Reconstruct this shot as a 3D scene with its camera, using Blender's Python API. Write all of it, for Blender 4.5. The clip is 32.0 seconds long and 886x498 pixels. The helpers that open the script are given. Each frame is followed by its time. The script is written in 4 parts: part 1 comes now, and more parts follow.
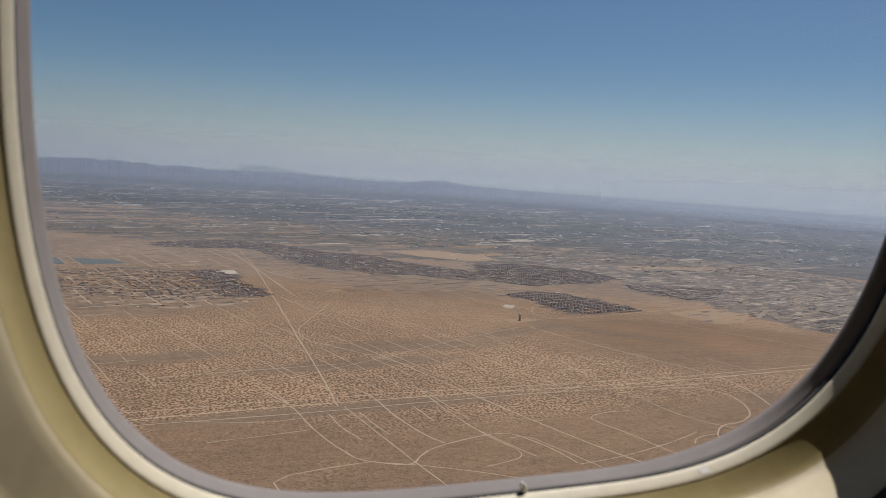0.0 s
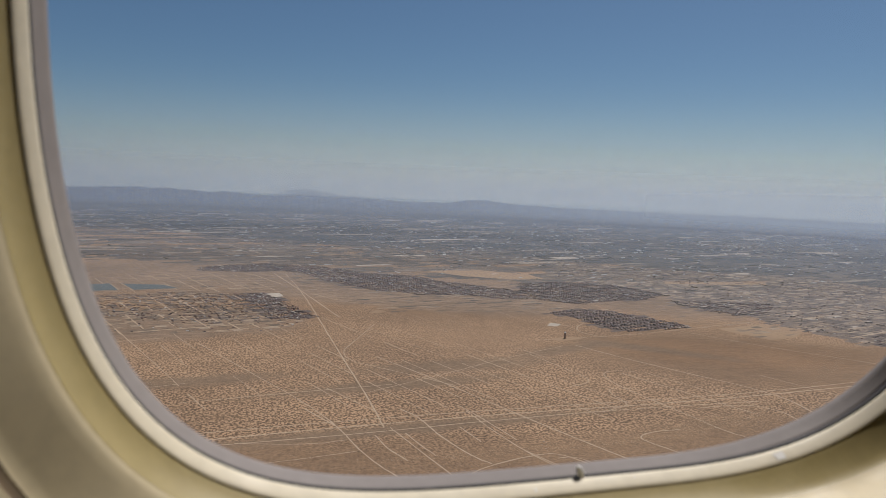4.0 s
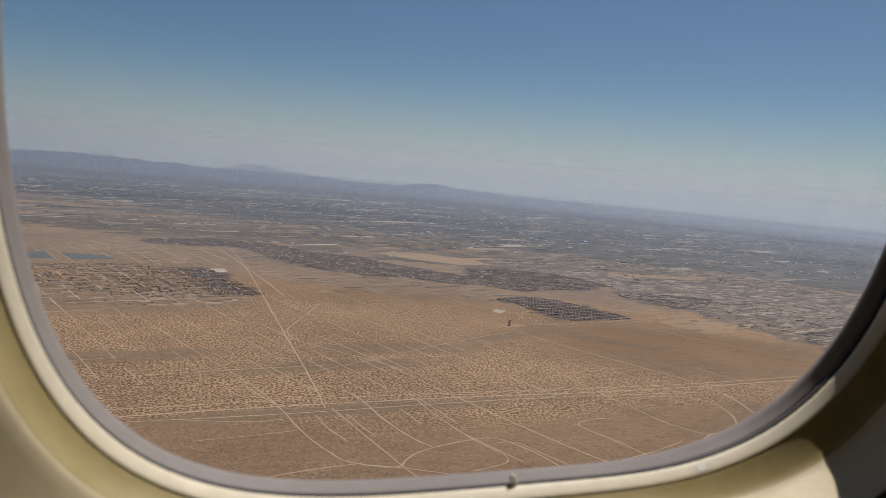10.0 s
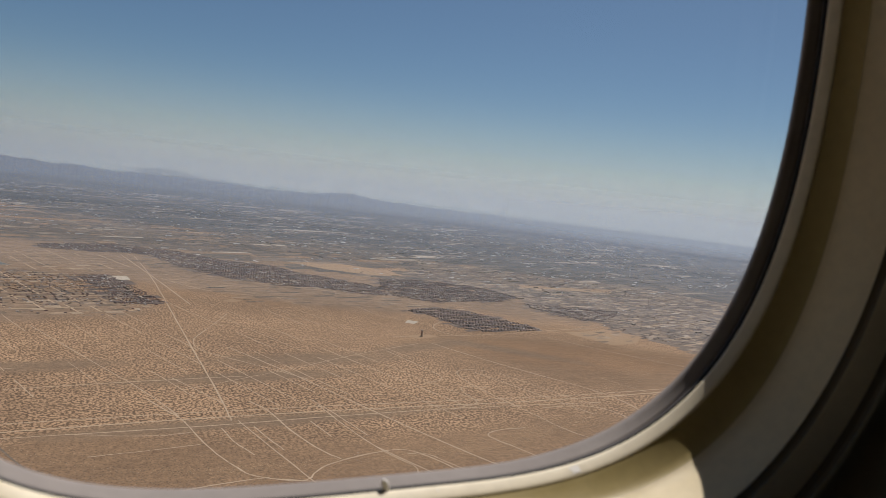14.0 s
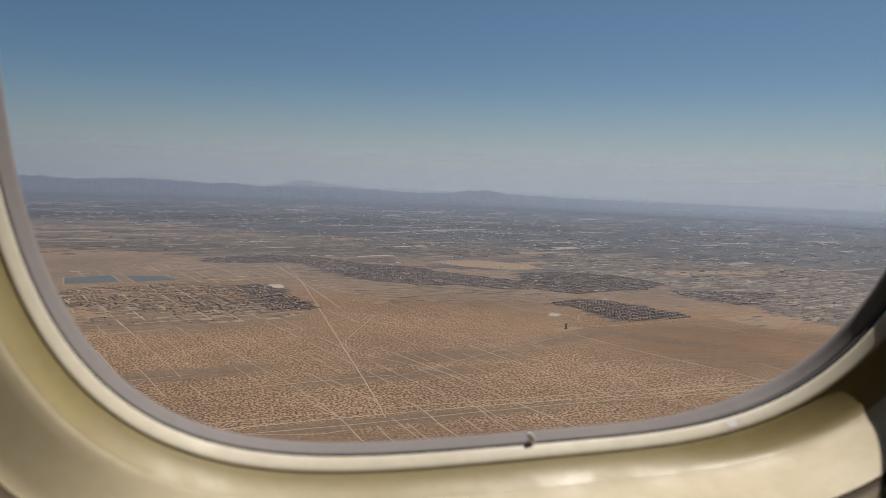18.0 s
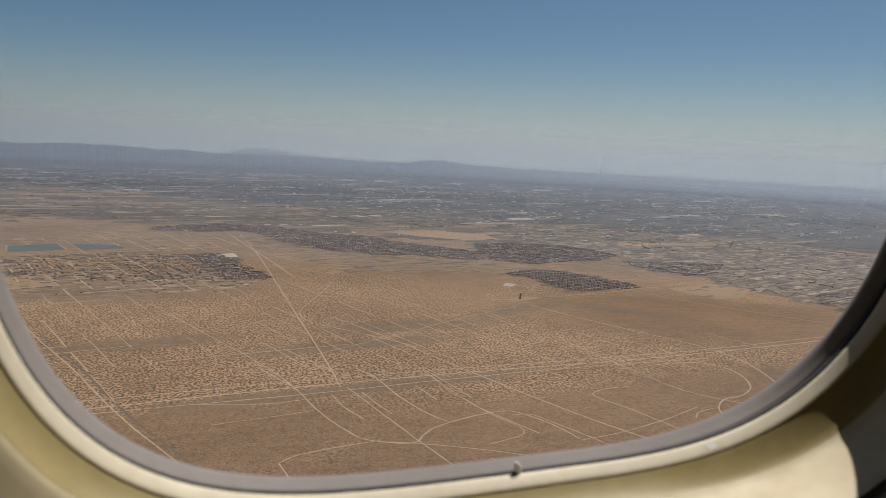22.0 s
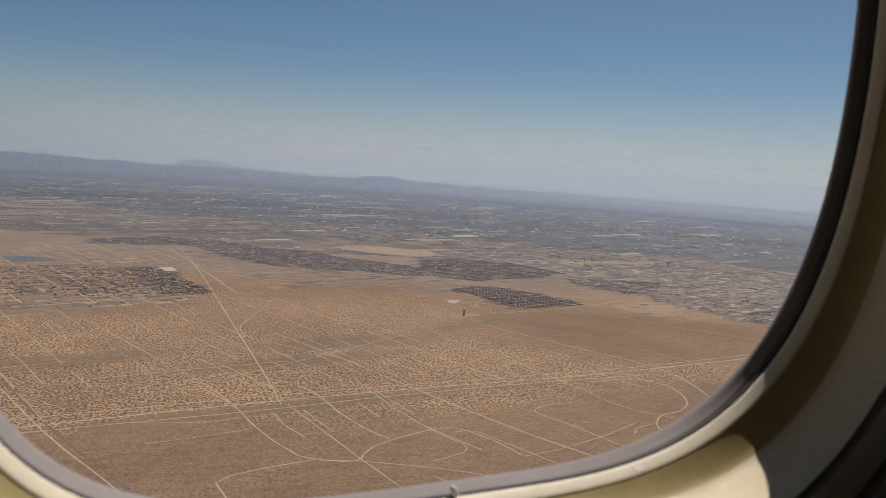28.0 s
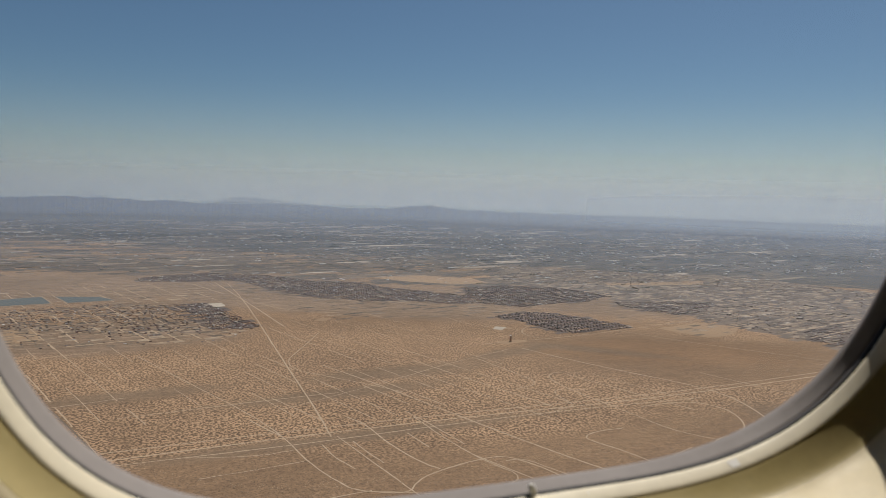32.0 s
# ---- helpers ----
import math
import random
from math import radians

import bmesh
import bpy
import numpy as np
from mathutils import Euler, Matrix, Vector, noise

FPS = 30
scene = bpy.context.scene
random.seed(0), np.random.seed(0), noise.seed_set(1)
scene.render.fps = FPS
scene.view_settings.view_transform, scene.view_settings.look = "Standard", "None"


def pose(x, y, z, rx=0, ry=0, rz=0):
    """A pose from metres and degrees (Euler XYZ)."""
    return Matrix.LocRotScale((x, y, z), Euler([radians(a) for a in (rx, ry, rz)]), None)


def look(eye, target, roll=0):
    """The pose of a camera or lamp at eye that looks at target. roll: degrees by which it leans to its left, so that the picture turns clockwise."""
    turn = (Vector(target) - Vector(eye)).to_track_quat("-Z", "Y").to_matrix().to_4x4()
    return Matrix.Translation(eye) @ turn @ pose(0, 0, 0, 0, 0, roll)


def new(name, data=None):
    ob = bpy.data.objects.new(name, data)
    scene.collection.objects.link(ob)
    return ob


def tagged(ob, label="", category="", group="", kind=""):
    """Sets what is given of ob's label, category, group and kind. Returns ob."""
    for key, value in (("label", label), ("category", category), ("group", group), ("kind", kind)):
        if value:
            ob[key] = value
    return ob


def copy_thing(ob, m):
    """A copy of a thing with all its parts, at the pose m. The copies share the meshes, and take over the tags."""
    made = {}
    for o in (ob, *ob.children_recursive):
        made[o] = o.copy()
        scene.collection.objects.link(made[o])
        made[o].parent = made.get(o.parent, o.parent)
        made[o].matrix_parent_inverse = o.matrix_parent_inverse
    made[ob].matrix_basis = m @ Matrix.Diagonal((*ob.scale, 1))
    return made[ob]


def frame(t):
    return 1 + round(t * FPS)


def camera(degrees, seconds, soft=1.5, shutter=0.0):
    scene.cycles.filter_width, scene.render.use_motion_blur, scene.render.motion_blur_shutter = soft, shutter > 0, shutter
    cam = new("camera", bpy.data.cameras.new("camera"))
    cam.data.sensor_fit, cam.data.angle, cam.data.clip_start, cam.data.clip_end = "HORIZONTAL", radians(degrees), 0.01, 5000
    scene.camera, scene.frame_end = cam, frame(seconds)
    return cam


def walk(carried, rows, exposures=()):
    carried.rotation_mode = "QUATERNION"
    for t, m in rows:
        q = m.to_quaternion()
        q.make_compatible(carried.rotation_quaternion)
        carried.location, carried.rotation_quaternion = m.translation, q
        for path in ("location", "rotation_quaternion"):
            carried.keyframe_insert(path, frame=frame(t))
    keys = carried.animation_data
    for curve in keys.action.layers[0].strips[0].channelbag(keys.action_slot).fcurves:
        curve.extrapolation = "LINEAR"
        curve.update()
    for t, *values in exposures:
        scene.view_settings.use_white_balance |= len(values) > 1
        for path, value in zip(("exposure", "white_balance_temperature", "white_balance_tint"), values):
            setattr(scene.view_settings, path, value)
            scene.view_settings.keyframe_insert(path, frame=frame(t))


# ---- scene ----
# A cabin window of an airliner on its approach; beyond it a desert plain, built at about one eighth of
# its true size, since the lens draws nothing past five kilometres.
cam = camera(61.0, 32.0, soft=0.8)
cam.data.dof.use_dof = True                      # focused on the land; the window at arm's length goes soft
cam.data.dof.focus_distance, cam.data.dof.aperture_fstop = 400.0, 24.0
ROWS = [
    (0.0, 0.0065, -0.0109, 0.0183, 83.77, -3.79, -17.11),
    (0.5, 0.0052, -0.0118, 0.0164, 83.21, -2.62, -14.97),
    (1.0, 0.0040, -0.0128, 0.0146, 83.65, -3.36, -15.43),
    (1.5, 0.0062, -0.0067, 0.0109, 81.43, -2.28, -13.34),
    (2.0, 0.0086, -0.0006, 0.0069, 80.46, -0.78, -12.27),
    (2.5, 0.0095, 0.0044, 0.0036, 83.69, -1.82, -13.23),
    (3.0, 0.0112, 0.0090, 0.0007, 81.01, -0.59, -12.70),
    (3.5, 0.0113, 0.0008, 0.0015, 84.40, -2.35, -14.50),
    (5.5, 0.0093, 0.0125, -0.0004, 85.92, -2.18, -11.61),
    (6.0, 0.0064, -0.0043, 0.0022, 87.54, -3.98, -13.33),
    (6.5, 0.0102, 0.0034, 0.0011, 84.57, -3.06, -12.98),
    (7.0, 0.0149, 0.0105, 0.0003, 82.90, -2.16, -12.07),
    (7.5, 0.0156, 0.0039, 0.0002, 84.10, -2.36, -13.47),
    (8.0, 0.0158, 0.0014, -0.0014, 85.06, -2.18, -14.13),
    (8.5, 0.0156, 0.0020, 0.0000, 84.16, -1.40, -11.24),
    (9.0, 0.0157, 0.0023, 0.0014, 83.24, -1.93, -13.66),
    (9.5, 0.0124, 0.0002, 0.0057, 83.87, -3.97, -16.63),
    (10.0, 0.0096, -0.0022, 0.0103, 84.07, -5.20, -17.62),
    (10.5, 0.0101, -0.0006, 0.0143, 82.95, -6.25, -19.17),
    (11.0, 0.0106, 0.0009, 0.0176, 81.57, -5.60, -16.67),
    (11.5, 0.0119, 0.0074, 0.0163, 82.41, -6.94, -19.98),
    (12.0, 0.0139, 0.0134, 0.0142, 78.12, -4.01, -16.80),
    (12.5, 0.0155, 0.0057, 0.0118, 81.79, -2.30, -14.93),
    (13.0, 0.0160, -0.0011, 0.0096, 85.04, -4.23, -17.48),
    (13.5, 0.0185, -0.0020, 0.0089, 85.00, -5.52, -19.41),
    (14.0, 0.0214, -0.0030, 0.0081, 85.56, -6.71, -24.12),
    (14.5, 0.0318, 0.0005, 0.0007, 87.34, -6.57, -24.25),
    (16.5, 0.0116, 0.0095, 0.0064, 89.00, -3.24, -19.20),
    (17.0, 0.0174, 0.0136, 0.0007, 87.16, -2.35, -18.58),
    (17.5, 0.0167, 0.0006, -0.0034, 82.22, -3.04, -17.09),
    (18.0, 0.0239, -0.0043, -0.0035, 84.37, -2.10, -13.93),
    (18.5, 0.0208, -0.0077, 0.0002, 88.43, -3.61, -18.70),
    (19.0, 0.0177, -0.0112, 0.0031, 87.35, -3.19, -17.57),
    (19.5, 0.0143, -0.0026, 0.0050, 87.55, -4.08, -19.02),
    (20.0, 0.0112, 0.0059, 0.0070, 84.91, -3.40, -18.51),
    (20.5, 0.0132, 0.0001, 0.0062, 86.16, -3.71, -16.98),
    (21.0, 0.0146, -0.0054, 0.0056, 86.38, -4.14, -17.83),
    (21.5, 0.0160, -0.0007, 0.0091, 86.10, -4.33, -18.73),
    (22.0, 0.0164, 0.0046, 0.0118, 82.23, -2.84, -17.24),
    (22.5, 0.0183, 0.0118, 0.0084, 80.05, -1.82, -17.24),
    (23.0, 0.0188, 0.0120, 0.0075, 81.37, -1.34, -16.59),
    (23.5, 0.0199, 0.0074, 0.0100, 81.06, -1.45, -13.82),
    (24.0, 0.0210, 0.0028, 0.0122, 81.50, -2.59, -16.33),
    (24.5, 0.0199, 0.0013, 0.0103, 81.90, -2.47, -16.11),
    (25.0, 0.0191, -0.0003, 0.0093, 82.46, -2.55, -18.96),
    (25.5, 0.0207, -0.0047, 0.0089, 83.51, -3.96, -23.11),
    (27.5, 0.0166, -0.0115, 0.0136, 84.94, -3.79, -20.02),
    (28.0, 0.0145, -0.0032, 0.0174, 83.71, -3.99, -21.36),
    (28.5, 0.0147, -0.0015, 0.0183, 82.24, -4.53, -22.46),
    (29.0, 0.0157, 0.0037, 0.0169, 82.96, -4.39, -21.84),
    (29.5, 0.0134, 0.0038, 0.0130, 82.66, -3.69, -19.96),
    (30.0, 0.0107, 0.0041, 0.0086, 85.39, -3.62, -18.79),
    (30.5, 0.0036, -0.0102, 0.0146, 87.24, -4.96, -16.53),
    (31.0, 0.0147, 0.0093, 0.0077, 83.80, -3.34, -17.94),
    (31.5, 0.0144, 0.0118, 0.0040, 86.31, -2.94, -18.34),
    (32.0, 0.0151, 0.0140, 0.0010, 85.66, -1.66, -18.26),
]
EXPOSURES = [(0.0, -0.12, 6320, 12), (3.0, -0.14, 6400, 12), (6.0, -0.13, 6420, 12), (9.0, -0.15, 6500, 12), (12.0, -0.12, 6600, 12), (13.0, -0.12, 6580, 12), (14.0, -0.05, 6650, 12), (17.0, -0.08, 6700, 10), (18.0, -0.20, 6500, 12), (19.0, -0.14, 6620, 9), (20.0, -0.15, 6650, 8), (21.0, -0.13, 6680, 9), (22.0, -0.15, 6620, 10), (24.0, -0.16, 6550, 12), (25.0, -0.16, 6550, 12), (28.0, -0.07, 6600, 14), (31.0, -0.07, 6650, 14), (32.0, -0.10, 6650, 9)]
AIRCRAFT = pose(4.54, -0.07, 0.0)          # where the cabin stands over the plain
walk(cam, [(t, AIRCRAFT @ pose(x, y, z, rx, ry, rz)) for t, x, y, z, rx, ry, rz in ROWS], EXPOSURES)

# ---- world, sun, exposure ----
SUN_AZ, SUN_EL = 52.0, 55.0          # degrees from straight out of the window towards the nose; above the horizon
world = bpy.data.worlds.new("sky")
scene.world = world
world.use_nodes = True
wn, wl = world.node_tree.nodes, world.node_tree.links
sky = wn.new("ShaderNodeTexSky")
sky.sky_type, sky.sun_disc = "NISHITA", False
sky.sun_elevation, sky.sun_rotation = radians(SUN_EL), radians(SUN_AZ)
sky.altitude, sky.air_density, sky.dust_density, sky.ozone_density = 1200, 0.9, 1.2, 8.0
tint = wn.new("ShaderNodeMix")
tint.data_type, tint.blend_type = "RGBA", "MULTIPLY"
tint.inputs[0].default_value, tint.inputs[7].default_value = 1.0, (1.15, 1.153, 1.01, 1)     # clear dry air with a little dust
wl.new(sky.outputs[0], tint.inputs[6])
wl.new(tint.outputs[2], wn["Background"].inputs[0])
wn["Background"].inputs[1].default_value = 0.058
lamp = bpy.data.lights.new("sun", "SUN")
lamp.energy, lamp.angle, lamp.color = 3.8, radians(0.53), (1.0, 0.938, 0.85)
sun = new("sun", lamp)
_a, _e = radians(SUN_AZ), radians(SUN_EL)
sun.matrix_world = look((math.sin(_a) * math.cos(_e) * 50, math.cos(_a) * math.cos(_e) * 50, math.sin(_e) * 50), (0, 0, 0))

GROUND = -80.1
GRID = 20.0          # the surveyors' grid lies turned by this angle


# ---- materials ----
class Mat:
    """A node material with a Principled shader and short ways to add nodes."""

    def __init__(self, name, rough=0.8, metal=0.0):
        self.m = bpy.data.materials.new(name)
        self.m.use_nodes = True
        self.n, self.l = self.m.node_tree.nodes, self.m.node_tree.links
        self.p = self.n["Principled BSDF"]
        self.p.inputs["Roughness"].default_value = rough
        self.p.inputs["Metallic"].default_value = metal

    def node(self, kind, **sets):
        nd = self.n.new(kind)
        for k, v in sets.items():
            if k in ("noise_dimensions", "feature", "operation", "blend_type", "data_type", "distance"):
                setattr(nd, k, v)
            else:
                nd.inputs[k.replace("_", " ")].default_value = v
        return nd

    def where(self, scale=(1, 1, 1), turn=0.0, move=(0, 0, 0)):
        g = self.n.new("ShaderNodeNewGeometry")
        mp = self.n.new("ShaderNodeMapping")
        mp.inputs["Scale"].default_value, mp.inputs["Location"].default_value = scale, move
        mp.inputs["Rotation"].default_value = (0, 0, radians(turn))
        self.l.new(g.outputs["Position"], mp.inputs[0])
        return mp.outputs[0]

    def local(self, scale=(1, 1, 1)):
        g = self.n.new("ShaderNodeTexCoord")
        mp = self.n.new("ShaderNodeMapping")
        mp.inputs["Scale"].default_value = scale
        self.l.new(g.outputs["Object"], mp.inputs[0])
        return mp.outputs[0]

    def noise(self, at, scale, detail=4.0, rough=0.55):
        nd = self.node("ShaderNodeTexNoise", Scale=scale, Detail=detail, Roughness=rough)
        self.l.new(at, nd.inputs["Vector"])
        return nd.outputs[0]

    def ramp(self, fac, stops):
        nd = self.n.new("ShaderNodeValToRGB")
        while len(nd.color_ramp.elements) < len(stops):
            nd.color_ramp.elements.new(0.5)
        for el, (pos, col) in zip(nd.color_ramp.elements, stops):
            el.position = pos
            el.color = (*col, 1) if len(col) == 3 else (col[0], col[0], col[0], 1)
        self.l.new(fac, nd.inputs[0])
        return nd.outputs[0]

    def mix(self, fac, a, b, blend="MIX"):
        nd = self.n.new("ShaderNodeMix")
        nd.data_type, nd.blend_type = "RGBA", blend
        for sock, val in ((nd.inputs[0], fac), (nd.inputs[6], a), (nd.inputs[7], b)):
            if isinstance(val, (int, float)):
                sock.default_value = val
            elif isinstance(val, tuple):
                sock.default_value = (*val, 1)
            else:
                self.l.new(val, sock)
        return nd.outputs[2]

    def base(self, col):
        if isinstance(col, tuple):
            self.p.inputs["Base Color"].default_value = (*col, 1)
        else:
            self.l.new(col, self.p.inputs["Base Color"])
        return self

    def rough(self, val):
        self.l.new(val, self.p.inputs["Roughness"])
        return self

    def bump(self, height, strength, dist):
        nd = self.node("ShaderNodeBump", Strength=strength, Distance=dist)
        self.l.new(height, nd.inputs["Height"])
        self.l.new(nd.outputs[0], self.p.inputs["Normal"])
        return self

    def rnd(self, island=False):
        if island:
            return self.n.new("ShaderNodeNewGeometry").outputs["Random Per Island"]
        return self.n.new("ShaderNodeObjectInfo").outputs["Random"]


def plastic(name, col, dark, rough, grain=900.0, spec=0.4):
    """Moulded cabin plastic: fine grain, faint blotches and scuffs."""
    m = Mat(name, rough)
    at = m.local()
    blot = m.ramp(m.noise(at, 22, 5), [(0.3, dark), (0.7, col)])
    fine = m.ramp(m.noise(at, 260, 3), [(0.35, (0.94,) * 3), (0.6, (1.0,) * 3)])
    m.base(m.mix(1.0, blot, fine, "MULTIPLY"))
    m.rough(m.ramp(m.noise(at, 60, 4), [(0.3, (rough - 0.08,)), (0.75, (rough + 0.1,))]))
    m.bump(m.noise(at, grain, 2), 0.10, 0.0003)
    m.p.inputs["Specular IOR Level"].default_value = spec
    return m.m


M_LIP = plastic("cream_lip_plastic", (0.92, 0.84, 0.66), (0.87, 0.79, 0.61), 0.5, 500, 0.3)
# bevel: shade and tan ground bounce are put into this olive base colour
M_BEVEL = plastic("cream_plastic_olive_shade", (0.49, 0.40, 0.185), (0.43, 0.345, 0.15), 0.45, 700)
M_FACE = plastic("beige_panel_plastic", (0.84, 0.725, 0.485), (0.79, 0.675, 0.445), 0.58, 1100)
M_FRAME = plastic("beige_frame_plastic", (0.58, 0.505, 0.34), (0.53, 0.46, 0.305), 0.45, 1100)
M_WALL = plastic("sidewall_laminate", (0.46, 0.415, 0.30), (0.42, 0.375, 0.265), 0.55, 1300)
M_SEAL = plastic("grey_rubber_seal", (0.125, 0.116, 0.121), (0.10, 0.093, 0.097), 0.85, 800, 0.15)
M_RETAIN = plastic("lavender_grey_rubber", (0.35, 0.322, 0.314), (0.305, 0.279, 0.273), 0.8, 800, 0.15)
M_GASKET = plastic("black_gasket_rubber", (0.03, 0.03, 0.032), (0.02, 0.02, 0.022), 0.6, 800)
M_GROOVE = plastic("joint_filler", (0.16, 0.115, 0.065), (0.12, 0.085, 0.05), 0.7, 800)
M_PIN = Mat("pale_nylon", 0.3).base((0.95, 0.93, 0.89)).m
M_CARPET = plastic("dark_cabin_carpet", (0.06, 0.065, 0.09), (0.04, 0.045, 0.06), 0.9, 300)
M_CEIL = plastic("cabin_ceiling_panel", (0.6, 0.6, 0.57), (0.55, 0.55, 0.52), 0.6, 600)


def pane_material():
    m = Mat("acrylic_pane")
    tr = m.node("ShaderNodeBsdfTransparent", Color=(0.955, 0.967, 0.970, 1))
    gl = m.node("ShaderNodeBsdfGlossy", Roughness=0.03, Color=(1, 1, 1, 1))
    fr = m.node("ShaderNodeFresnel", IOR=1.25)
    mx = m.n.new("ShaderNodeMixShader")
    m.l.new(fr.outputs[0], mx.inputs[0])
    m.l.new(tr.outputs[0], mx.inputs[1])
    m.l.new(gl.outputs[0], mx.inputs[2])
    m.l.new(mx.outputs[0], m.n["Material Output"].inputs[0])
    return m.m


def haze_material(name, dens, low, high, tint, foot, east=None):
    """A sheet tinted to stand in for hazy air: mostly clear, scattering sun and sky light; it thins out upwards."""
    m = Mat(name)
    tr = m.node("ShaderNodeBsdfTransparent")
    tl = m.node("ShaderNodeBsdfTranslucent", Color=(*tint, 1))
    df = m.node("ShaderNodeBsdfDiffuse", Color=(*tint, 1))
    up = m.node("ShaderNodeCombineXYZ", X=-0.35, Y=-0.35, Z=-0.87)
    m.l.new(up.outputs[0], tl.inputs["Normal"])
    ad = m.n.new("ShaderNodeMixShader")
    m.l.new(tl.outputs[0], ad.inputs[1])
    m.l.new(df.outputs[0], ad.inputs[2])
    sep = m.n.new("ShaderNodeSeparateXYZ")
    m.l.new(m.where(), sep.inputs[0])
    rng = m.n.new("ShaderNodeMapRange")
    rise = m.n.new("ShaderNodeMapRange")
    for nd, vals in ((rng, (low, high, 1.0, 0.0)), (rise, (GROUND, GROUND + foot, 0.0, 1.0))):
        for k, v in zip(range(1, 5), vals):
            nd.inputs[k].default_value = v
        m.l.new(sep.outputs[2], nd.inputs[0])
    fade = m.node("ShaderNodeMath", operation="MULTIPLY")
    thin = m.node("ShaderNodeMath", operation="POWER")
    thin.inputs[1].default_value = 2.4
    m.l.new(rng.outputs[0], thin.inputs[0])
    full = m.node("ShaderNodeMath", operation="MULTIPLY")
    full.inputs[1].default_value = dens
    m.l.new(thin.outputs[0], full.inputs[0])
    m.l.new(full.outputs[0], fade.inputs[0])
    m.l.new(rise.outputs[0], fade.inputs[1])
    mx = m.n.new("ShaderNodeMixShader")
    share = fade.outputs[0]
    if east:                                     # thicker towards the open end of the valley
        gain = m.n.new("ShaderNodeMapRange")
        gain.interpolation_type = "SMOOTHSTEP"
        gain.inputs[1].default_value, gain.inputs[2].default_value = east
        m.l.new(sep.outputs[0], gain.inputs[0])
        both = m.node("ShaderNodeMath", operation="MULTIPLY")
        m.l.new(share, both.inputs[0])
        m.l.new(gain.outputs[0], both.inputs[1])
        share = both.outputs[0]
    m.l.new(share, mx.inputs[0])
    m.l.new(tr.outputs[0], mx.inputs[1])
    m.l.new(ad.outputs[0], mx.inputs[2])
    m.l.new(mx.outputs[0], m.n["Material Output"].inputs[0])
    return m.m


def desert_material():
    """Sandy plain: dark scrub clumps on pale sand, with even, dotted and darker tracts."""
    m = Mat("desert_ground", 0.95)
    flat = m.where((1, 1, 0))
    stray = m.noise(flat, 0.035, 5, 0.65)

    def tract(x, y, rx, ry, turn, lo=0.25, hi=0.55):
        """1 inside an oval tract with a ragged edge, 0 outside."""
        mp = m.n.new("ShaderNodeMapping")
        mp.vector_type = "TEXTURE"
        mp.inputs["Location"].default_value, mp.inputs["Scale"].default_value = (x, y, 0), (rx, ry, 1)
        mp.inputs["Rotation"].default_value = (0, 0, radians(turn))
        m.l.new(flat, mp.inputs[0])
        gr = m.n.new("ShaderNodeTexGradient")
        gr.gradient_type = "SPHERICAL"
        m.l.new(mp.outputs[0], gr.inputs[0])
        return m.ramp(m.mix(0.42, gr.outputs[0], stray), [(lo, (0.0,) * 3), (hi, (1.0,) * 3)])

    mid = m.noise(flat, 0.06, 4, 0.6)
    sand = m.ramp(mid, [(0.3, (0.425, 0.285, 0.174)), (0.7, (0.53, 0.360, 0.225))])
    clumps = m.node("ShaderNodeTexNoise", Scale=1.05, Detail=1.5, Roughness=0.5, Distortion=0.2)
    m.l.new(m.where((1.0, 0.9, 0)), clumps.inputs["Vector"])
    scrub = m.ramp(clumps.outputs[0], [(0.46, (1.0,) * 3), (0.54, (0.0,) * 3)])
    bush = m.ramp(m.noise(flat, 0.9, 3, 0.6), [(0.3, (0.118, 0.076, 0.043)), (0.7, (0.185, 0.120, 0.071))])
    mottled = m.mix(scrub, sand, bush)
    even = m.ramp(m.noise(flat, 0.8, 5, 0.7), [(0.32, (0.200, 0.128, 0.074)), (0.5, (0.272, 0.178, 0.105)), (0.68, (0.345, 0.232, 0.140))])
    lone = m.node("ShaderNodeTexVoronoi", Scale=0.95, Randomness=1.0)
    lone.voronoi_dimensions = "2D"
    m.l.new(flat, lone.inputs["Vector"])
    dots = m.ramp(m.mix(0.3, lone.outputs["Distance"], m.noise(flat, 2.6, 3, 0.6)), [(0.25, (1.0,) * 3), (0.32, (0.0,) * 3)])
    dotted = m.mix(dots, even, (0.150, 0.101, 0.062))
    thick = m.ramp(m.noise(flat, 0.016, 5, 0.7), [(0.36, (0.15,) * 3), (0.52, (1.0,) * 3)])
    col = m.mix(thick, dotted, mottled)
    for x, y, rx, ry, turn, low, high in ((95, 272, 130, 80, 12, 0.24, 0.42), (-10, 350, 190, 110, 15, 0.24, 0.42), (110, 412, 80, 42, 20, 0.25, 0.45), (350, 300, 120, 60, 25, 0.28, 0.5)):
        col = m.mix(tract(x, y, rx, ry, turn, low, high), col, mottled)
    for x, y, rx, ry, turn in ((258, 318, 135, 75, -18), (120, 178, 190, 58, 12), (-40, 195, 160, 40, 8), (300, 215, 150, 55, 20)):
        col = m.mix(tract(x, y, rx, ry, turn, 0.26, 0.5), col, dotted)
    red = m.mix(1.0, even, (1.02, 0.97, 0.91), "MULTIPLY")
    col = m.mix(tract(245, 330, 95, 48, -15, 0.3, 0.55), col, red)
    dull = m.ramp(m.noise(m.where((0.35, 1.3, 0), -GRID), 0.2, 5, 0.75), [(0.32, (0.175, 0.128, 0.090)), (0.48, (0.240, 0.176, 0.124)), (0.64, (0.340, 0.255, 0.182))])
